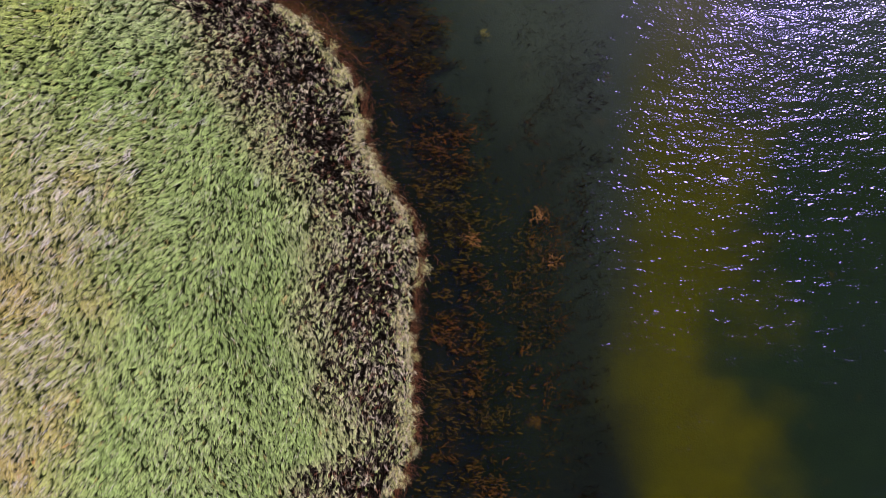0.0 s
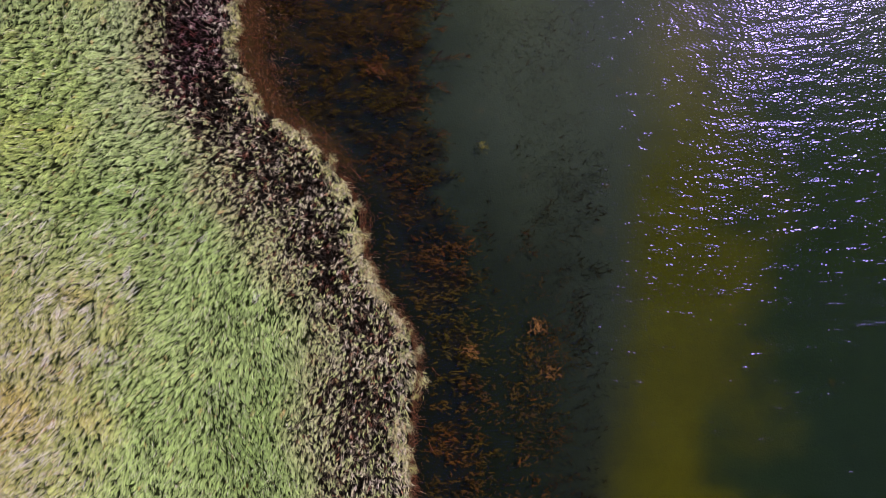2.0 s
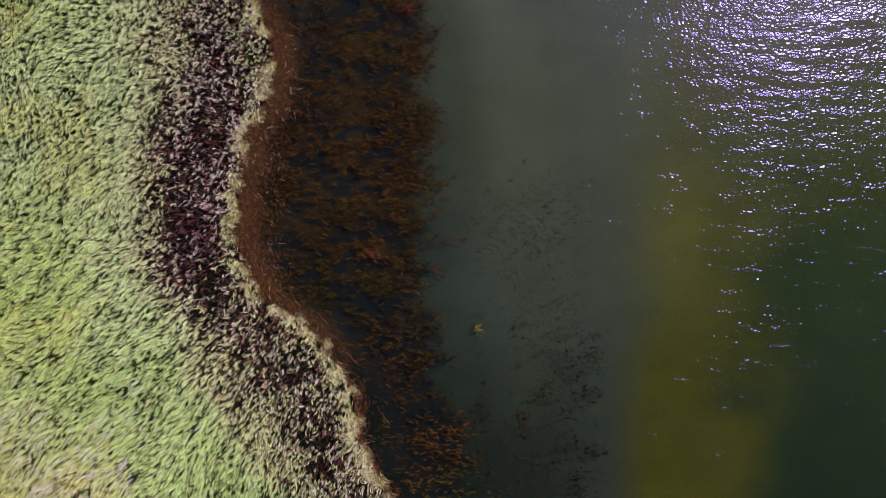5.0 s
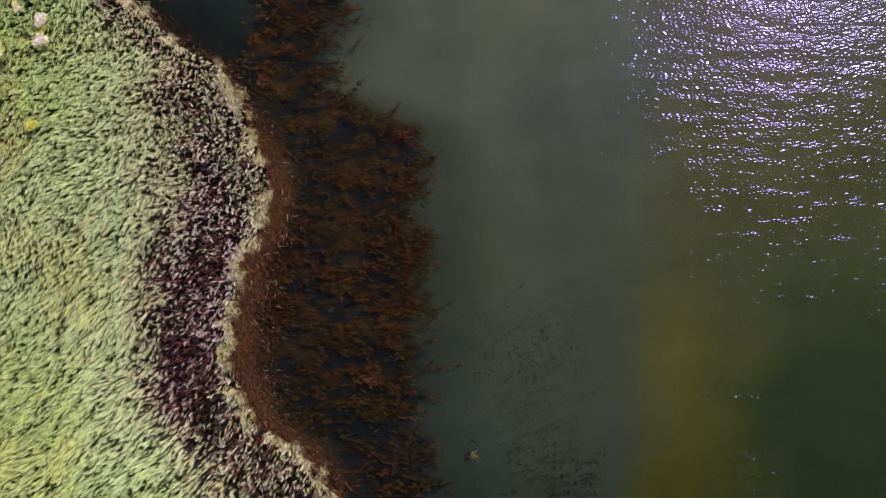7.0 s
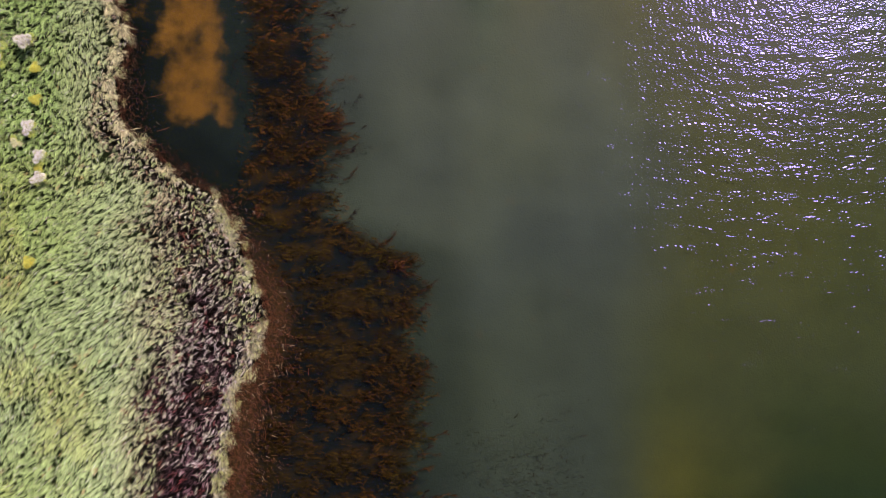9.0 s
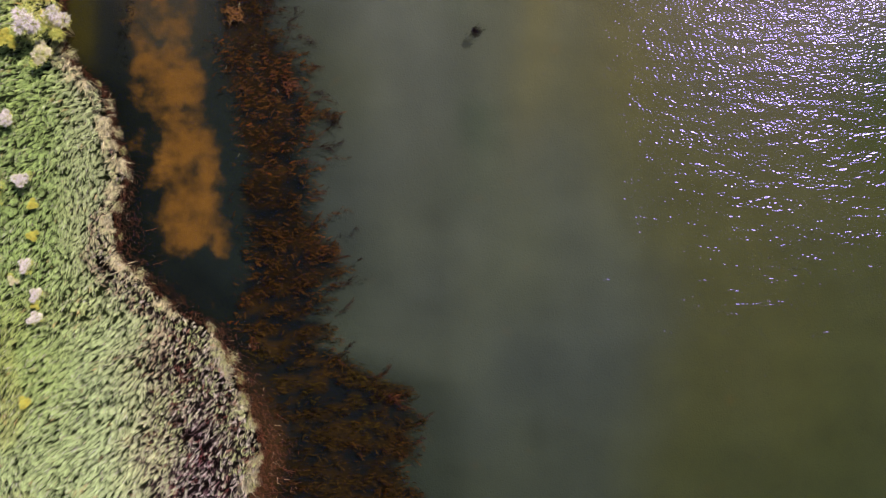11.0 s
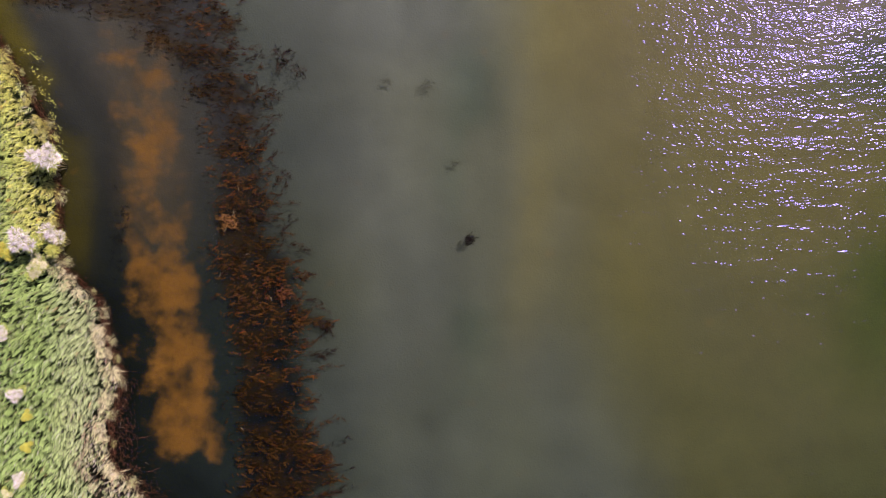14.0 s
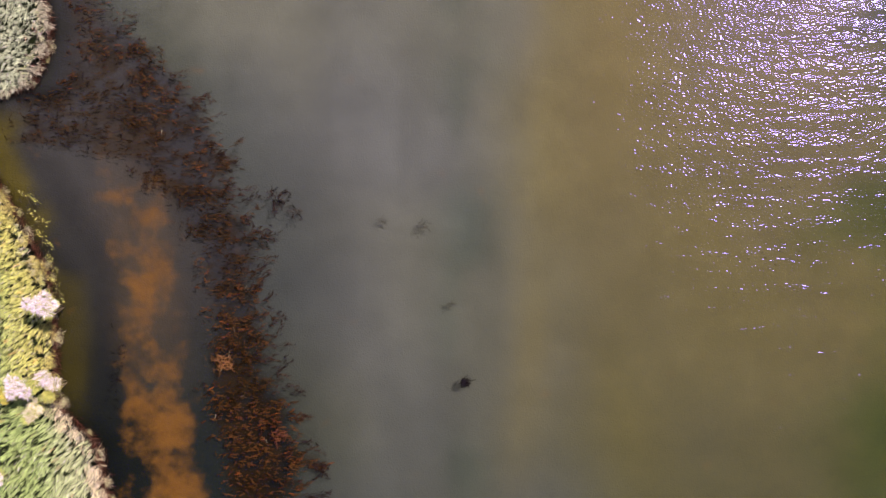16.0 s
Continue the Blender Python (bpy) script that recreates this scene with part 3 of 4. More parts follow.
    # roots at a tenth of the tint paint the shade between wisps
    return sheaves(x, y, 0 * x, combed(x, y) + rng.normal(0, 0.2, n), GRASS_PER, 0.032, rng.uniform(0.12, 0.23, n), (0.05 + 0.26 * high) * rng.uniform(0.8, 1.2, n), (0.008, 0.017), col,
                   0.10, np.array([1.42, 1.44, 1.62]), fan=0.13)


def far_meadow():
    """The meadow goes on behind the bank, in coarser tufts."""
    x, y = spread_out(0.62, -55, -17.2, -34, 74)
    keep = rng.random(len(x)) < ramp(x, -55, -22) + 0.08
    x, y = x[keep], y[keep]
    n = len(x)
    tone = fbm(x * 0.25, y * 0.25, 171, 3)
    col = lerp(np.array([0.19, 0.25, 0.08]), np.array([0.36, 0.39, 0.16]), tone) * rng.uniform(0.7, 1.2, n)[:, None]
    return sheaves(x, y, 0 * x, combed(x, y) + rng.normal(0, 0.3, n), 9, 0.22, rng.uniform(0.18, 0.36, n), rng.uniform(0.1, 0.28, n), (0.018, 0.036), col, 0.2, 1.5, fan=0.3)


def reed_thicket():
    """The dark broken stems that fill the strip of dead reeds, half of them blackened as painted shade."""
    x, y = spread_out(0.15, -16, 0.2, -11, 47)
    d, w = inland(x, y), band_width(x, y)
    inside = ramp(w - d, -0.22 * w, 0.15 * w) * ramp(d, 0.25, 0.6)
    keep = (d > 0.25) & (rng.random(len(x)) < inside * (1 - 0.7 * ramp(y, 19.8, 22)))
    x, y, d = x[keep], y[keep], d[keep]
    n = len(x)
    plum = ramp(y, 6, 9) * ramp(21 - y, 0, 3) * ramp(fbm(x * 0.5, y * 0.35, 187, 2), 0.35, 0.6)
    # the near-black tint stands in for deep shadow among the stalks
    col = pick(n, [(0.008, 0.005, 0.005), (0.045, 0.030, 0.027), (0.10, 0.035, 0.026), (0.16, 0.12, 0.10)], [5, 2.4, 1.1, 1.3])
    col = col + (col * np.array([1.25, 0.85, 1.25]) - col) * plum[:, None]
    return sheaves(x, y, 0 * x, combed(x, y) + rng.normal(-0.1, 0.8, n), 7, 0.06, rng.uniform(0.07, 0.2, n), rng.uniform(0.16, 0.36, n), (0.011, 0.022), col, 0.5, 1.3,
                   fan=0.6, meet=0.2, twist=0.9, curl=0.5)


def reed_leaves():
    """Pale curled leaves standing out of the dead reeds."""
    x, y = spread_out(0.105, -16, 0.2, -11, 47)
    d, w = inland(x, y), band_width(x, y)
    s = d / np.maximum(w, 0.3)
    plum = ramp(y, 6, 9) * ramp(21 - y, 0, 3) * ramp(fbm(x * 0.5, y * 0.35, 187, 2), 0.35, 0.6)
    share = (0.48 + 0.5 * ramp(np.abs(s - 0.45), 0.1, 0.55)) * (0.45 + 0.75 * ramp(fbm(x * 1.0, y * 1.0, 181, 3), 0.36, 0.6)) * (1 - 0.3 * plum) * (1 - 0.35 * ramp(y, 5, 8) * ramp(14 - y, 0, 3))
    keep = (d > 0.3) & (rng.random(len(x)) < (share + 0.35 * ramp(y, 19.5, 21) * ramp(27 - y, 0, 2)) * ramp(1.16 - s, 0, 0.3))
    x, y, d, s, plum = x[keep], y[keep], d[keep], s[keep], plum[keep]
    n = len(x)
    col = pick(n, [(0.44, 0.37, 0.29), (0.38, 0.37, 0.20), (0.32, 0.34, 0.15), (0.42, 0.33, 0.32), (0.27, 0.13, 0.10)], [3, 3, 2.2, 2, 0.7])
    col = col + (np.array([0.38, 0.29, 0.32]) - col) * (0.6 * plum)[:, None]
    landward = ramp(s, 0.55, 1.0)
    col = col + (np.array([0.38, 0.38, 0.19]) - col) * (0.55 * landward)[:, None]
    pinkish = landward * ramp(y, 18.5, 20.5) * ramp(27 - y, 0, 2)
    col = col + (np.array([0.42, 0.27, 0.21]) - col) * (0.7 * pinkish)[:, None]
    col = col * rng.uniform(0.65, 1.35, n)[:, None]
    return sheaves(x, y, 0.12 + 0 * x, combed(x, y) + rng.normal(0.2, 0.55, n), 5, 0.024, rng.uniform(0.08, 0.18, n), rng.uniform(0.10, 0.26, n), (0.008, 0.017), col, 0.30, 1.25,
                   fan=0.24, meet=0.45, droop=(1.1, 1.8), twist=0.8, curl=0.28, joints=(0.38, 0.74))


def fringe():
    """The pale ridge of leaves hanging over the water."""
    y = rng.uniform(-11, 47, 13000)
    reach_in = 0.3 + 0.9 * fbm(y * 0.7, y * 0 + 1.7, 191, 3)
    d = 0.2 + np.abs(rng.normal(0, 0.36, len(y)))
    keep = d < reach_in
    y, d = y[keep], d[keep]
    tan = ramp(y, 20.5, 22.5) * ramp(31 - y, 0, 1)
    x = shore(y) - d
    keep = rng.random(len(x)) < 0.06 + 0.94 * ramp(fbm(x * 2.6, y * 2.6, 195, 3), 0.46, 0.6)
    x, y, d, tan = x[keep], y[keep], d[keep], tan[keep]
    n = len(x)
    warm = ramp(fbm(x * 0.8, y * 0.8, 201, 2), 0.35, 0.65)
    col = pick(n, [(0.30, 0.29, 0.10), (0.38, 0.33, 0.17), (0.45, 0.38, 0.27), (0.10, 0.06, 0.04)], [3, 3, 3, 1.2])
    col = col + (np.array([0.38, 0.27, 0.19]) - col) * (0.35 * warm)[:, None]
    col = col + (np.array([0.55, 0.44, 0.27]) - col) * (0.8 * tan)[:, None]
    gold = ramp(y, 30.3, 32) * ramp(40 - y, 0, 1)
    col = col + (np.array([0.48, 0.40, 0.09]) - col) * (0.8 * gold)[:, None]
    col = col + (np.array([0.42, 0.37, 0.27]) - col) * (0.7 * ramp(y, 40.5, 41.5))[:, None]
    # a third of the wisps darkened to paint in shadowed gaps
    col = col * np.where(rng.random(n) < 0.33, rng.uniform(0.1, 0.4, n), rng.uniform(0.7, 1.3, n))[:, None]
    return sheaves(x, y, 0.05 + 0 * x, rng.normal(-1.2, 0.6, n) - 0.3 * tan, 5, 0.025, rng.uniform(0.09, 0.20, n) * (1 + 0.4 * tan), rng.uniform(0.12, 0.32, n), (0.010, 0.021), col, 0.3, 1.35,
                   fan=0.2, meet=0.5, droop=(1.2, 2.0), twist=0.7, curl=0.45, joints=(0.38, 0.74))


def straw():
    """Sheaves of bleached straw laid over the grass."""
    x, y = scatter(5200, -18, -6, -11, 6)
    d, w = inland(x, y), band_width(x, y)
    patch = ramp(fbm(x * 0.9, y * 0.9, 211, 3), 0.36, 0.62)
    corner = ramp(-9.0 - x + 0.35 * y, 0, 3.5) * ramp(7 - y, 0, 6)
    keep = (d > w + 0.5) & (rng.random(len(x)) < patch * (0.01 + 0.55 * corner))
    x, y = np.repeat(x[keep], 4), np.repeat(y[keep], 4)
    n = len(x)
    x, y = x + rng.normal(0, 0.06, n), y + rng.normal(0, 0.06, n)
    ang = np.repeat(rng.normal(0.72, 0.2, n // 4), 4) + rng.normal(0, 0.12, n)
    L = rng.uniform(0.12, 0.4, n)
    z = terrain(x, y) + rng.uniform(0.28, 0.42, n)
    a = np.c_[x, y, z]
    b = a + np.c_[np.cos(ang) * L, np.sin(ang) * L, rng.uniform(-0.05, 0.12, n)]
    tones = np.repeat(pick(n // 4, [(0.50, 0.41, 0.41), (0.43, 0.37, 0.43), (0.46, 0.31, 0.22), (0.46, 0.40, 0.34)], [3, 3, 1, 2]), 4, 0)
    return sticks(a, b, rng.uniform(0.004, 0.008, n), tones * rng.uniform(0.75, 1.2, n)[:, None])


def litter():
    """Red-brown stalks lying in the water's edge."""
    y = rng.uniform(-11, 46, 30000)
    heap = np.interp(y, [-10, -6, 4, 7.5, 9, 15, 17, 20, 22, 25, 27, 46], [0.5, 0.35, 0.35, 0.7, 1.3, 1.3, 0.8, 0.5, 0.7, 0.7, 0.25, 0.12])
    out = np.abs(rng.normal(0, 1, len(y))) * heap * 0.55 - 0.25
    keep = rng.random(len(y)) < 0.25 + 0.6 * heap
    y, out = y[keep], out[keep]
    x = shore(y) + out
    n = len(x)
    ang = rng.normal(-0.9, 0.8, n)
    L = rng.uniform(0.05, 0.24, n)
    z = np.where(out > 0, rng.uniform(-0.06, 0.02, n), rng.uniform(0.05, 0.25, n))
    a = np.c_[x, y, z]
    b = a + np.c_[np.cos(ang) * L, np.sin(ang) * L, rng.uniform(-0.06, 0.06, n)]
    col = pick(n, [(0.11, 0.030, 0.017), (0.05, 0.020, 0.011), (0.15, 0.062, 0.034), (0.44, 0.31, 0.22)], [4, 5, 2.5, 0.35]) * (rng.uniform(0.7, 1.2, n) * (1 - 0.4 * ramp(y, 20, 23)))[:, None]
    return sticks(a, b, rng.uniform(0.003, 0.007, n), col)


for name, made, mat, label, category in (
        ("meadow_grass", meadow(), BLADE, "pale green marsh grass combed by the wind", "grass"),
        ("far_meadow_grass", far_meadow(), BLADE, "pale green marsh grass further inland", "grass"),
        ("dead_reeds", reed_thicket(), REED, "dark brown broken stems of dead reeds, half blackened as painted shade", "reeds"),
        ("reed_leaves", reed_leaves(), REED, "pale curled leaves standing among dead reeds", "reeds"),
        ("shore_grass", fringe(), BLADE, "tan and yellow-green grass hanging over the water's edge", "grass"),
        ("straw", straw(), STRAW, "pale pinkish dry straw lying on the grass", "straw"),
        ("stalk_litter", litter(), STRAW, "red-brown fallen stalks floating along the bank", "plant litter")):
    thing(name, mesh_from(name, *made, mat), label, category, "stuff")


# ---- pondweed ----
def spray(seed, whorls=8, wide=1.6):
    """One bushy shoot of pondweed along +x, one metre long: a stem with whorls of narrow leaves."""
    r = np.random.default_rng(seed)
    s = np.linspace(0, 1, 4)
    cy = r.uniform(0.05, 0.16) * np.sin(s * r.uniform(1.5, 3.5) + r.uniform(0, 3)) * s
    cz = 0.04 * np.sin(s * 4 + r.uniform(0, 3))
    v, t = [], []
    for a, b, c in zip(s, cy, cz):
        v += [(a, b + 0.012 * (1.1 - a), c), (a, b - 0.012 * (1.1 - a), c)]
    for k in range(3):
        t += [(2 * k, 2 * k + 1, 2 * k + 3), (2 * k, 2 * k + 3, 2 * k + 2)]
    for k in range(whorls):
        u = 0.06 + 0.94 * (k + 0.5 * r.random()) / whorls
        x0, y0, z0 = u, np.interp(u, s, cy), np.interp(u, s, cz)
        full = 0.55 + 0.45 * np.sin(np.pi * min(1.0, 0.15 + u))
        for q in range(3):
            a = (q - 1) * r.uniform(0.7, 1.5) + r.normal(0, 0.3)
            L = r.uniform(0.14, 0.30) * full
            dx, dy, w, zz = np.cos(a), np.sin(a), r.uniform(0.012, 0.022) * wide, r.uniform(-0.05, 0.05)
            b = len(v)
            v += [(x0, y0, z0), (x0 + dx * L * 0.55 - dy * w, y0 + dy * L * 0.55 + dx * w, z0 + zz), (x0 + dx * L * 0.55 + dy * w, y0 + dy * L * 0.55 - dx * w, z0 + zz + 0.012),
                  (x0 + dx * L, y0 + dy * L, z0 + 1.4 * zz)]
            t += [(b, b + 2, b + 1), (b + 1, b + 2, b + 3)]
    return np.array(v, float), np.array(t)


SHOOTS = [spray(300 + k) for k in range(12)]
SPRIGS = [spray(370 + k, 9, 1.3) for k in range(8)]


def stamp(x, y, z, ang, size, tilt, col, kinds):
    """Shoots at many places, joined; the tips are paler than the stems."""
    which = rng.integers(0, len(kinds), len(x))
    out = []
    for k, (fv, ft) in enumerate(kinds):
        i = np.where(which == k)[0]
        if not len(i):
            continue
        c, s = np.cos(ang[i])[:, None], np.sin(ang[i])[:, None]
        L = size[i][:, None]
        fx, fy, fz = fv[:, 0], fv[:, 1], fv[:, 2]
        px = x[i][:, None] + L * (c * fx - s * fy)
        py = y[i][:, None] + L * (s * fx + c * fy)
        pz = np.minimum(z[i][:, None] + L * (fz + tilt[i][:, None] * (1 - fx)), -0.012)
        m = len(fv)
        v = np.stack([px, py, pz], -1).reshape(-1, 3)
        t = (np.arange(len(i))[:, None, None] * m + ft).reshape(-1, 3)
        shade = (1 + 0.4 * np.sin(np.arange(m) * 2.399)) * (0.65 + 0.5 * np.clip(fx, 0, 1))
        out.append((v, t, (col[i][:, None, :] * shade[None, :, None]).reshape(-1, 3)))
    return join(out)


def weed_tint(x, y, n):
    rust = ramp(fbm(x * 0.6, y * 0.6, 221, 3), 0.36, 0.64)
    olive = ramp(fbm(x * 0.45, y * 0.45, 223, 2), 0.45, 0.7) * (1 - 0.9 * ramp(y, 19, 23))
    far_out = ramp(y, 19, 23)
    col = lerp(np.array([0.052, 0.029, 0.009]), np.array([0.074, 0.031, 0.010]), rust)
    col = col + (np.array([0.056, 0.038, 0.007]) - col) * (0.75 * olive)[:, None]
    col = col + (np.array([0.085, 0.032, 0.0095]) * (0.6 + 0.6 * rust)[:, None] - col) * (0.75 * far_out)[:, None]
    col = col * (rng.uniform(0.3, 1.2, n) * (0.62 + 0.25 * far_out))[:, None]
    ember = rng.random(n) < (0.05 + 0.08 * far_out) * rust
    col[ember] = col[ember] * np.array([1.7, 1.15, 1.0])
    col = col * (1 + 0.55 * ramp(6 - y, 0, 3))[:, None]
    col = col * np.interp(y, [29, 34, 40], [1.0, 0.95, 0.82])[:, None]
    col = col + (col.mean(1, keepdims=True) * np.array([1.45, 0.85, 0.7]) - col) * (0.15 * ramp(y, 30, 36))[:, None]
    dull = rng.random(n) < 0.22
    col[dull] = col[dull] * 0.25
    return col


def weed_bed():
    x, y = scatter(118000, -16.5, 2.5, -12, 47)
    keep = rng.random(len(x)) < weed_cover(x, y) * (0.10 + 0.90 * mottle(x, y))
    x, y = x[keep], y[keep]
    n = len(x)
    size = rng.uniform(0.10, 0.27, n)
    ang = rng.normal(0.1, 0.5, n) + 0.9 * (fbm(x * 0.5, y * 0.5, 231, 2) - 0.5)
    z = -0.03 - 0.10 * (1 - mottle(x, y)) - 0.06 * rng.random(n)
    bed = stamp(x - 0.5 * size, y, z, ang, size, rng.uniform(-0.25, 0.0, n), weed_tint(x, y, n), SHOOTS)
    # long branches trail out from the bed's outer edge
    at = np.concatenate([rng.uniform(6, 19, 26), rng.uniform(19, 46, 105)])
    m = len(at)
    length, turn, bow = rng.uniform(0.3, 1.0, m), rng.normal(0.22, 0.25, m), rng.normal(0, 0.3, m)
    start = np.interp(at, WEED_Y, WEED_X) + rng.uniform(-0.7, 0.35, m)
    tone = pick(m, [(0.030, 0.013, 0.009), (0.046, 0.019, 0.008), (0.018, 0.010, 0.009)], [3, 2, 2])
    per = 14
    rep = lambda a: np.repeat(a, per, 0)
    f = rng.random(m * per)
    N = m * per
    way = rep(turn) + rep(bow) * f
    fx = rep(start) + np.cos(way) * f * rep(length) + rng.normal(0, 0.025, N)
    fy = rep(at) + np.sin(way) * f * rep(length) + rng.normal(0, 0.035, N)
    trail = stamp(fx, fy, -0.03 - 0.05 * rng.random(N) - 0.06 * f, way + rng.normal(0, 0.5, N), rng.uniform(0.10, 0.22, N), rng.uniform(-0.2, 0, N), rep(tone) * rng.uniform(0.4, 1.4, N)[:, None], SHOOTS)
    return join([bed, trail])


def deep_weed():
    x, y = scatter(21000, 0.5, 7, -12, 10)
    keep = rng.random(len(x)) < 0.75 * deep_weed_cover(x, y) * (0.15 + 0.85 * mottle(0.7 * x, 0.6 * y))
    x, y = x[keep], y[keep]
    x = np.concatenate([rng.normal(-11.35, 0.16, 70), x, rng.normal(3.3, 1.1, 420)])
    y = np.concatenate([rng.normal(31.8, 0.75, 70), y, rng.normal(11.0, 1.3, 420)])
    n = len(x)
    tint = weed_tint(x, y, n) * (0.42 + 0.65 * ramp(5.2 - x, 0, 2.5) * ramp(5 - y, 0, 5))[:, None]
    tint[:70] = np.array([0.006, 0.005, 0.0045])
    tint[-420:] = np.array([0.020, 0.0125, 0.009]) * rng.uniform(0.5, 1.3, 420)[:, None]
    tint = tint * (1 - 0.65 * ramp(x - 4.2, 0, 1.0) * ramp(9 - y, 0, 1))[:, None]
    z = -0.07 - 0.1 * ramp(y, 2, 7) - 0.2 * rng.random(n)
    return stamp(x, y, z, rng.normal(0.1, 0.8, n), rng.uniform(0.08, 0.24, n), rng.uniform(-0.2, 0, n), tint, SHOOTS)


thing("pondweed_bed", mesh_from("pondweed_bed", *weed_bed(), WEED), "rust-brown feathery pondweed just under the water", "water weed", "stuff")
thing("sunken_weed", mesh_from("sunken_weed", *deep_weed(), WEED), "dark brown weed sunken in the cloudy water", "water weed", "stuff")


def weed_clump(x, y, spread, n, z, tint, label):
    """A clump of weed that stands alone: fronds from one crown."""
    root = thing("pondweed_clump", None, label, "water weed", group="clumps of pondweed")
    root.location = (x, y, float(terrain(np.array([x]), np.array([y]))[0]))
    for k in range(4 * n):
        fv, ft = SPRIGS[int(rng.integers(len(SPRIGS)))]
        a, L = rng.normal(-0.1, 0.9), spread * rng.uniform(0.16, 0.46)
        v = np.c_[(np.cos(a) * fv[:, 0] - np.sin(a) * fv[:, 1]) * L, (np.sin(a) * fv[:, 0] + np.cos(a) * fv[:, 1]) * L, fv[:, 2] * L]
        v += np.array([rng.normal(0, 0.28) * spread - 0.2 * spread, rng.normal(0, 0.24) * spread, z - rng.uniform(0, 0.08) - root.location.z])
        c = np.array(tint) * rng.choice([0.12, 0.3, 0.6, 1.0, 1.25]) * (1 + 0.25 * np.sin(np.arange(len(v)) * 2.4))[:, None]
        part("frond", mesh_from("frond", v, ft, c, WEED), root)
    foot = np.array([[0, 0, 0.0]])
    top = np.array([[0, 0, z - root.location.z - 0.02]])
    part("stem", mesh_from("stem", *sticks(foot, top, np.array([0.012]), np.array([[0.08, 0.05, 0.03]])), WEED), root)
    return root


RUST, BROWN, RED = (0.15, 0.065, 0.026), (0.030, 0.019, 0.014), (0.085, 0.028, 0.014)
for x, y, spread, n, z, tint, label in (
        (3.5, 0.95, 0.55, 14, -0.03, RUST, "pale rusty clump of pondweed reaching the surface"),
        (3.9, -0.75, 0.5, 10, -0.04, RUST, "rusty clump of pondweed with a pale tip"),
        (1.0, 0.1, 0.55, 12, -0.03, RUST, "rusty clump of pondweed reaching the surface"),
        (1.5, 7.4, 0.4, 7, -0.04, (0.13, 0.10, 0.03), "olive sprig of pondweed standing alone"),
        (-6.3, 20.6, 0.4, 12, -0.02, RED, "bright red-brown clump of pondweed by the bank"),
        (-2.4, 10.1, 0.5, 12, -0.03, RED, "red-brown clump of pondweed in the weed bed"),
        (-5.1, 29.9, 0.55, 16, -0.02, RED, "red-brown clump of pondweed at the surface"),
        (-7.2, 32.4, 0.6, 18, -0.02, RUST, "rusty clump of pondweed with pale twigs"),
        (-3.55, 28.65, 0.5, 9, -0.03, (0.020, 0.010, 0.008), "dark loose clump of pondweed beside the bed"),
        (-5.45, 38.3, 0.7, 12, -0.025, (0.020, 0.010, 0.008), "dark trailing clump of pondweed beside the bed"),
        (-5.75, 36.9, 0.6, 9, -0.03, (0.020, 0.010, 0.008), "dark trailing clump of pondweed beside the bed"),
        (1.4, 31.95, 0.32, 34, -0.12, (0.010, 0.006, 0.008), "dark sunken clump of pondweed alone in open water"),
        (-0.3, 37.5, 0.5, 7, -0.31, BROWN, "faint dark clump of weed sunken in open water"),
        (-1.7, 37.6, 0.4, 8, -0.31, BROWN, "faint dark clump of weed sunken in open water"),
        (0.85, 34.7, 0.35, 9, -0.28, BROWN, "faint dark clump of weed sunken in open water"),
        (-2.6, 23.0, 0.4, 5, -0.2, BROWN, "faint dark clump of weed sunken beside the bed"),
        (-1.2, 18.8, 0.6, 10, -0.03, RED, "red-brown trailing clump of pondweed at the bed's edge"),
        (-4.85, 37.9, 0.5, 7, -0.04, (0.020, 0.010, 0.008), "dark trailing clump of pondweed beside the bed")):
    weed_clump(x, y, spread, n, z, tint, label)


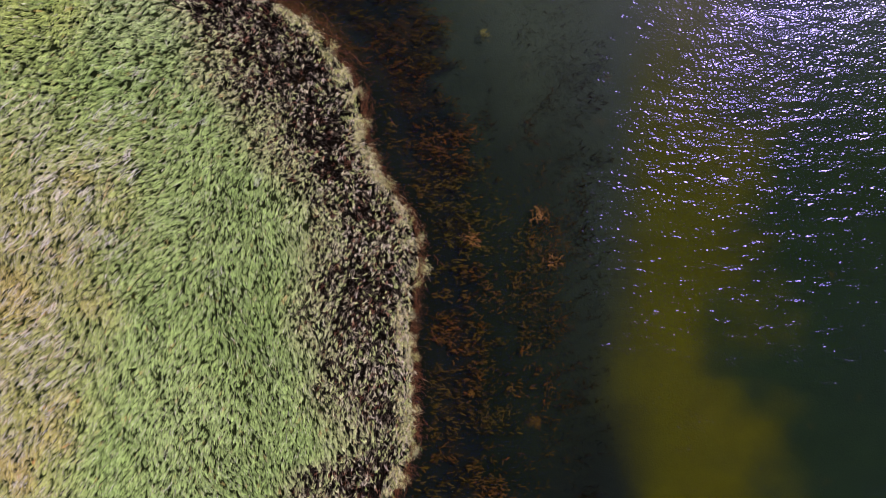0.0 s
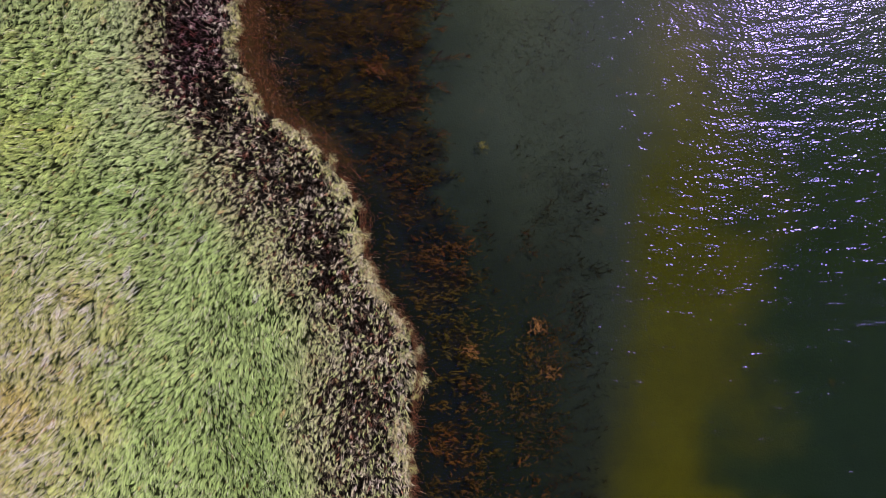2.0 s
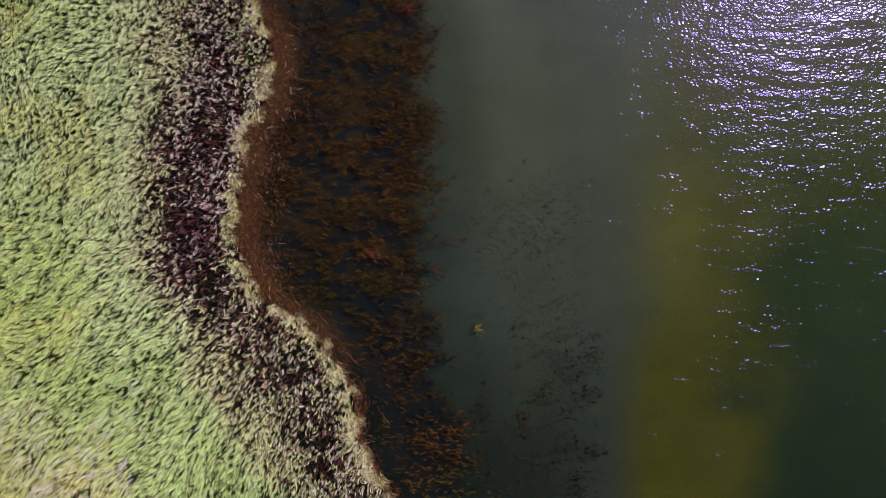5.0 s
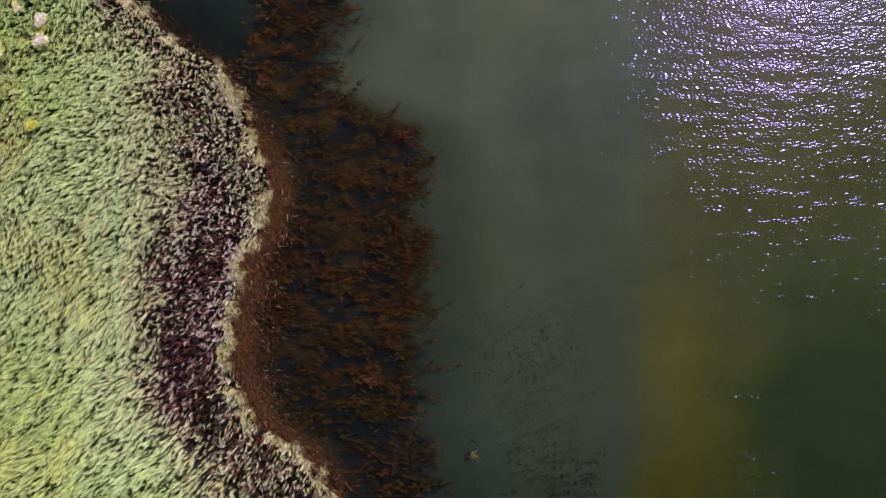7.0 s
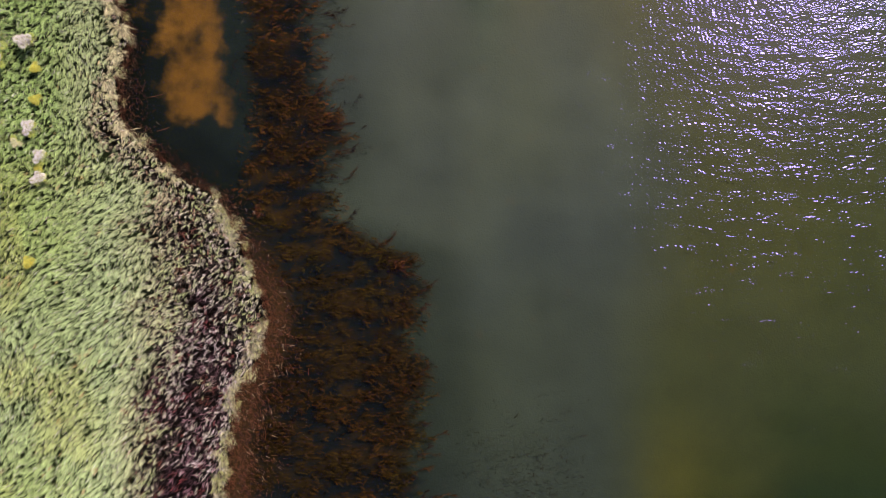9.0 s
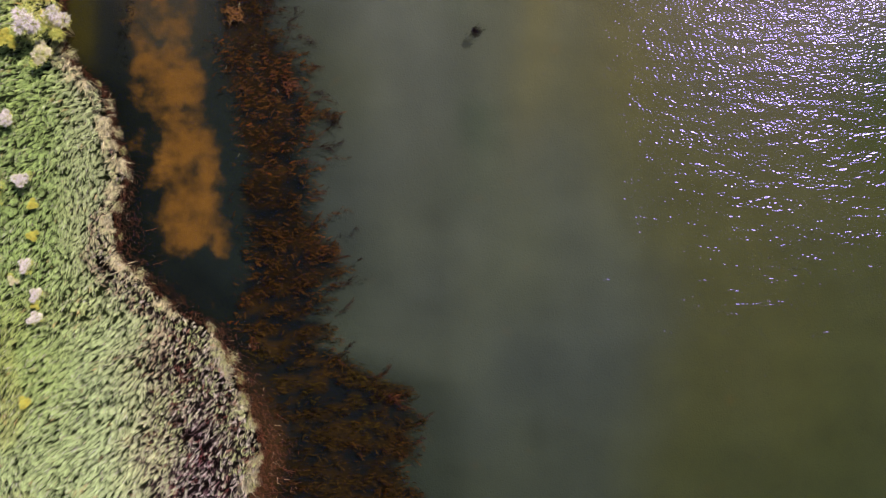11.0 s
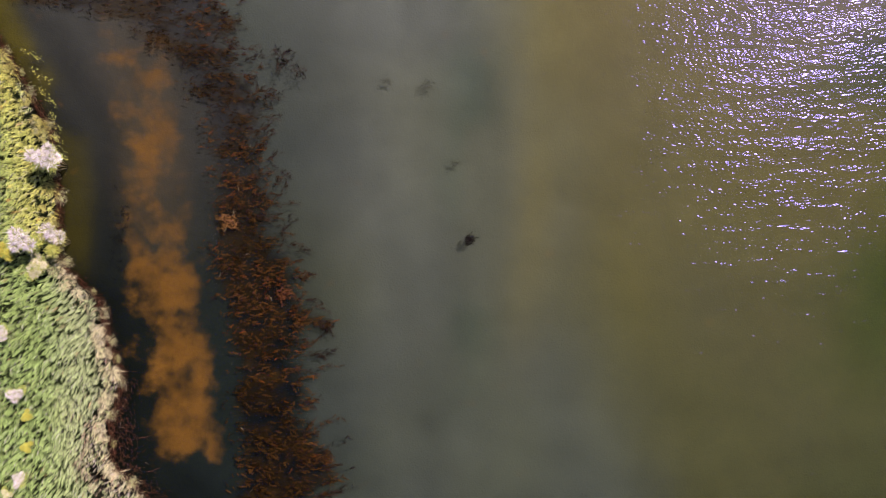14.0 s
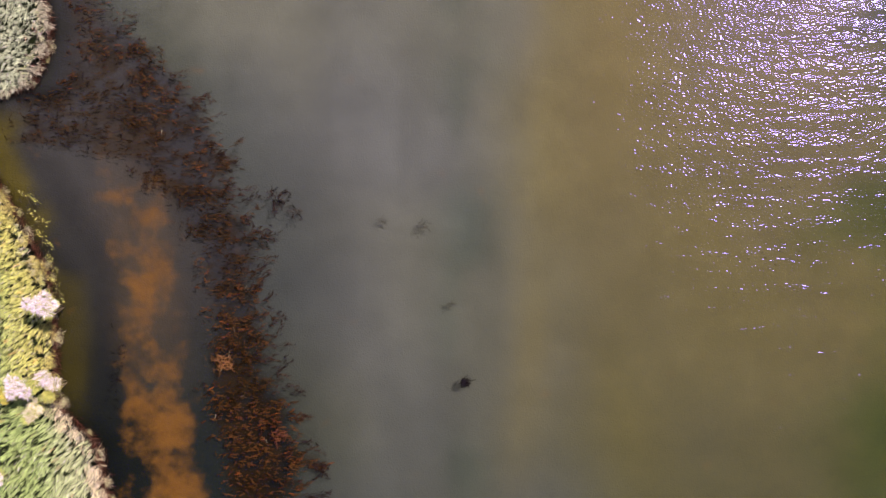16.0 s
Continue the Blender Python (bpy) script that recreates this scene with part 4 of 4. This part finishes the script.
# ---- flowering shrubs on the bank ----
def shrub(name, label, category, seed, leaf, bloom, bloom_share, flat=0.8):
    """A dome of fine sprays, one metre across: stems, foliage and blossom."""
    r = np.random.default_rng(seed)
    root = thing(name, None, label, category, group="shrubs on the bank")
    for k in range(6):
        a = k * 1.05 + r.uniform(-0.3, 0.3)
        tip = np.array([[0.28 * np.cos(a), 0.28 * np.sin(a), 0.9 * flat]])
        part("stem", mesh_from("stem", *sticks(np.array([[0.03 * np.cos(a), 0.03 * np.sin(a), -0.05]]), tip, np.array([0.014]), np.array([[0.12, 0.09, 0.05]])), STRAW), root)

    heads = np.c_[r.normal(0, 0.17, 9), r.normal(0, 0.17, 9), (0.9 + r.uniform(-0.12, 0.14, 9)) * flat]

    def sprays(n, low, high, cols, jitter, lift, tops=9):
        h = r.integers(0, tops, n)
        az = r.uniform(0, 2 * np.pi, n)
        el = np.arcsin(r.uniform(low, high, n))
        rad = (0.13 + 0.06 * np.sin(h * 2.1))[:] * r.uniform(0.3, 1.0, n)
        d = np.c_[np.cos(az) * np.cos(el), np.sin(az) * np.cos(el), np.sin(el) * flat]
        base = d * rad[:, None] + heads[h] + np.array([0, 0, lift])
        ln = r.uniform(0.03, 0.10, n)
        c = cols[r.integers(0, len(cols), n)] * (r.uniform(0.75, 1.2, n) * (0.85 + 0.3 * ((h * 0.37) % 1)))[:, None]
        return blades(base, az + r.normal(0, jitter, n), ln * np.cos(el) + 0.03, ln * (0.35 + 0.6 * np.sin(el)), r.uniform(0.009, 0.020, n), c * 0.7, c * 1.15,
                      r.uniform(0.9, 1.6, n), r.uniform(-0.8, 0.8, n), r.normal(0, 0.4, n), (0.5,))

    n = 1600
    green = part("foliage", mesh_from("foliage", *sprays(n, -0.5, 1.0, np.array(leaf), 0.8, 0.0), BLADE), root, "yellow-green fine foliage")
    part("blossom", mesh_from("blossom", *sprays(int(n * bloom_share), -0.15, 0.95, np.array(bloom), 0.8, 0.03, 6), PETAL), green, "pale feathery blossom")
    return root


PINK = [(0.70, 0.57, 0.63), (0.76, 0.68, 0.68), (0.58, 0.46, 0.57)]
GOLD = [(0.48, 0.38, 0.06), (0.52, 0.45, 0.10)]
LEAFY = [(0.38, 0.38, 0.08), (0.50, 0.46, 0.10), (0.24, 0.30, 0.07)]
first = {
    "pink": shrub("shrub", "rounded shrub with feathery pale pink blossom on the grassy bank", "shrub", 5, LEAFY, PINK, 0.9),
    "mixed": shrub("shrub", "yellow-green shrub edged with pale pink blossom on the bank", "shrub", 6, [(0.40, 0.36, 0.08), (0.30, 0.30, 0.07)], PINK, 0.6),
    "gold": shrub("goldenrod", "low goldenrod plant with yellow flower sprays in the grass", "flower", 7, LEAFY, GOLD, 0.9, 0.7),
    "tan": shrub("shrub", "low faded shrub with tan seed heads on the bank", "shrub", 8, LEAFY, [(0.50, 0.42, 0.30), (0.58, 0.50, 0.40)], 0.9, 0.6),
}
used = set()
for kind, x, y, size in (
        ("pink", -13.15, 34.2, 1.4), ("mixed", -12.95, 31.5, 1.25), ("pink", -13.8, 31.65, 0.95), ("gold", -14.7, 31.0, 0.9), ("tan", -13.7, 30.7, 1.1),
        ("pink", -14.1, 26.3, 0.55), ("pink", -13.8, 23.3, 0.51), ("pink", -13.35, 22.3, 0.48), ("gold", -13.5, 21.9, 0.45), ("pink", -13.25, 21.5, 0.47),
        ("pink", -14.65, 21.05, 0.66), ("gold", -13.9, 25.5, 0.6), ("gold", -13.8, 24.4, 0.6), ("gold", -13.6, 18.8, 0.65), ("pink", -14.85, 26.2, 0.55),
        ("pink", -14.85, 25.6, 0.47), ("pink", -14.7, 28.3, 0.55), ("tan", -14.3, 22.8, 0.47), ("pink", -14.9, 15.0, 0.55), ("gold", -15.0, 14.2, 0.5)):
    z = float(terrain(np.array([x]), np.array([y]))[0])
    m = pose(x, y, z, 0, 0, 0) @ pose(0, 0, 0, 0, 0, (x * 97 + y * 53) % 360) @ Matrix.Scale(size, 4)
    if kind in used:
        copy_thing(first[kind], m)
    else:
        first[kind].matrix_basis = m
        used.add(kind)


# ---- tussocks hanging over the edge, twigs and sticks ----
def tussock(seed, tint):
    r = np.random.default_rng(seed)
    root = thing("grass_tussock", None, "pale yellow-green tussock of grass leaning over the water's edge", "grass tussock", group="tussocks along the edge")
    for name, n, low, high, cols, mat in (("foliage", 130, 0.15, 0.36, tint, BLADE), ("dead_foliage", 50, 0.08, 0.25, [(0.10, 0.06, 0.04), (0.30, 0.24, 0.18)], REED)):
        base = np.c_[r.normal(0, 0.10, n), r.normal(0, 0.15, n), np.full(n, -0.03)]
        c = np.array(cols)[r.integers(0, len(cols), n)] * r.uniform(0.7, 1.2, n)[:, None]
        part(name, mesh_from(name, *blades(base, r.normal(-1.0, 0.55, n), r.uniform(0.08, 0.22, n), r.uniform(low, high, n), r.uniform(0.008, 0.017, n), c * 0.8, c * 1.2,
                                           r.uniform(1.1, 1.9, n), r.uniform(-0.8, 0.8, n), r.normal(0, 0.4, n)), mat), root)
    return root


molds = [tussock(401, [(0.28, 0.28, 0.09), (0.36, 0.33, 0.14)]), tussock(402, [(0.38, 0.33, 0.20), (0.32, 0.30, 0.12)]), tussock(403, [(0.24, 0.26, 0.10), (0.40, 0.36, 0.24)])]
spots = np.concatenate([np.linspace(-9.5, 45.5, 64) + rng.uniform(-0.3, 0.3, 64), [21.15]])
for k, y in enumerate(spots):
    x = float(shore(np.array([y]))[0]) - rng.uniform(0.05, 0.3)
    z = float(terrain(np.array([x]), np.array([y]))[0])
    slope = float(shore(np.array([y + 0.5]))[0] - shore(np.array([y - 0.5]))[0])
    m = pose(x, y, z, 0, 0, math.degrees(-math.atan(slope)) + rng.uniform(-30, 30)) @ Matrix.Scale(rng.uniform(0.6, 1.05), 4)
    if k < 3:
        molds[k].matrix_basis = m
    else:
        copy_thing(molds[k % 3], m)


def twig(x, y, z, ang, length, tint, label, leaves=0):
    """A forked stick; it may carry small leaves."""
    root = thing("twig", None, label, "twig", group="twigs by the water")
    root.matrix_basis = pose(x, y, z, 0, 0, math.degrees(ang))
    a = np.array([[0, 0, 0], [0.4, 0.02, 0.01], [0.4, 0.02, 0.01]]) * length
    e = np.array([[0.4, 0.02, 0.01], [1.0, 0.14, 0.0], [0.75, -0.2, 0.03]]) * length
    stalk = None
    for k, name in enumerate(("stalk", "fork", "fork")):
        piece = part(name, mesh_from(name, *sticks(a[k:k + 1], e[k:k + 1], np.array([0.006 - 0.0015 * k]), np.array([tint]) * (1 - 0.1 * k)), STRAW), stalk if k == 2 else root)
        stalk = stalk or piece
    if leaves:
        s = rng.random((leaves, 1))
        base = e[1] * s + rng.normal(0, 0.06, (leaves, 3)) * np.array([1, 1, 0.5])
        c = pick(leaves, [(0.38, 0.34, 0.06), (0.22, 0.22, 0.05), (0.10, 0.09, 0.03)], [3, 2, 2])
        part("foliage", mesh_from("foliage", *blades(base, rng.uniform(-3, 3, leaves), rng.uniform(0.03, 0.08, leaves), rng.uniform(0.0, 0.04, leaves), rng.uniform(0.02, 0.04, leaves), c, c * 1.1,
                                                   np.full(leaves, 1.3), rng.uniform(-0.6, 0.6, leaves), rng.normal(0, 0.2, leaves)), BLADE), root, "small yellow-green leaves")
    return root


PALE, RUSTY = (0.36, 0.30, 0.21), (0.20, 0.07, 0.04)
for x, y, ang, length in ((-7.1, 32.6, 1.2, 0.35), (-7.4, 32.0, 0.9, 0.3), (-6.9, 33.5, 1.7, 0.3), (-6.6, 31.2, 0.4, 0.35), (-5.6, 29.6, 2.0, 0.3), (-7.5, 30.4, 1.3, 0.25),
                          (-7.0, 27.3, 0.9, 0.25), (-6.5, 25.0, 2.4, 0.25), (-6.6, 35.0, 1.0, 0.3), (-8.3, 38.0, 0.3, 0.3), (-9.8, 40.5, 1.4, 0.3), (-6.4, 20.5, 1.9, 0.3), (-6.2, 22.8, 0.7, 0.25)):
    twig(x, y, -0.012, ang, 0.6 * length, PALE, "pale bare stick floating among the pondweed")
for x, y, ang, length in ((-3.3, 6.6, -0.9, 0.7), (-4.3, 8.0, -1.0, 0.6), (-6.1, 10.5, -1.3, 0.6), (-6.3, 13.2, -0.8, 0.5), (-5.2, 16.3, -0.4, 0.5), (-5.4, 18.2, -0.7, 0.5), (-0.4, -0.5, -1.0, 0.5),
                          (-0.5, -3.2, -1.2, 0.5), (-0.8, -6.4, -0.9, 0.5), (-2.0, 4.4, -1.1, 0.45), (-9.9, 23.4, 0.2, 0.5), (-10.2, 24.6, 0.1, 0.5)):
    twig(x, y, 0.03, ang, length, RUSTY, "red-brown broken reed stalk lying at the water's edge")
for x, y, ang in ((-14.0, 36.9, -0.9), (-14.3, 37.6, -0.7), (-13.6, 36.1, -1.1), (-14.7, 38.3, -0.6), (-13.3, 35.2, -1.2)):
    twig(x, y, 0.3, ang, 0.9, (0.10, 0.07, 0.04), "leafy dark twig reaching over the water", 34)
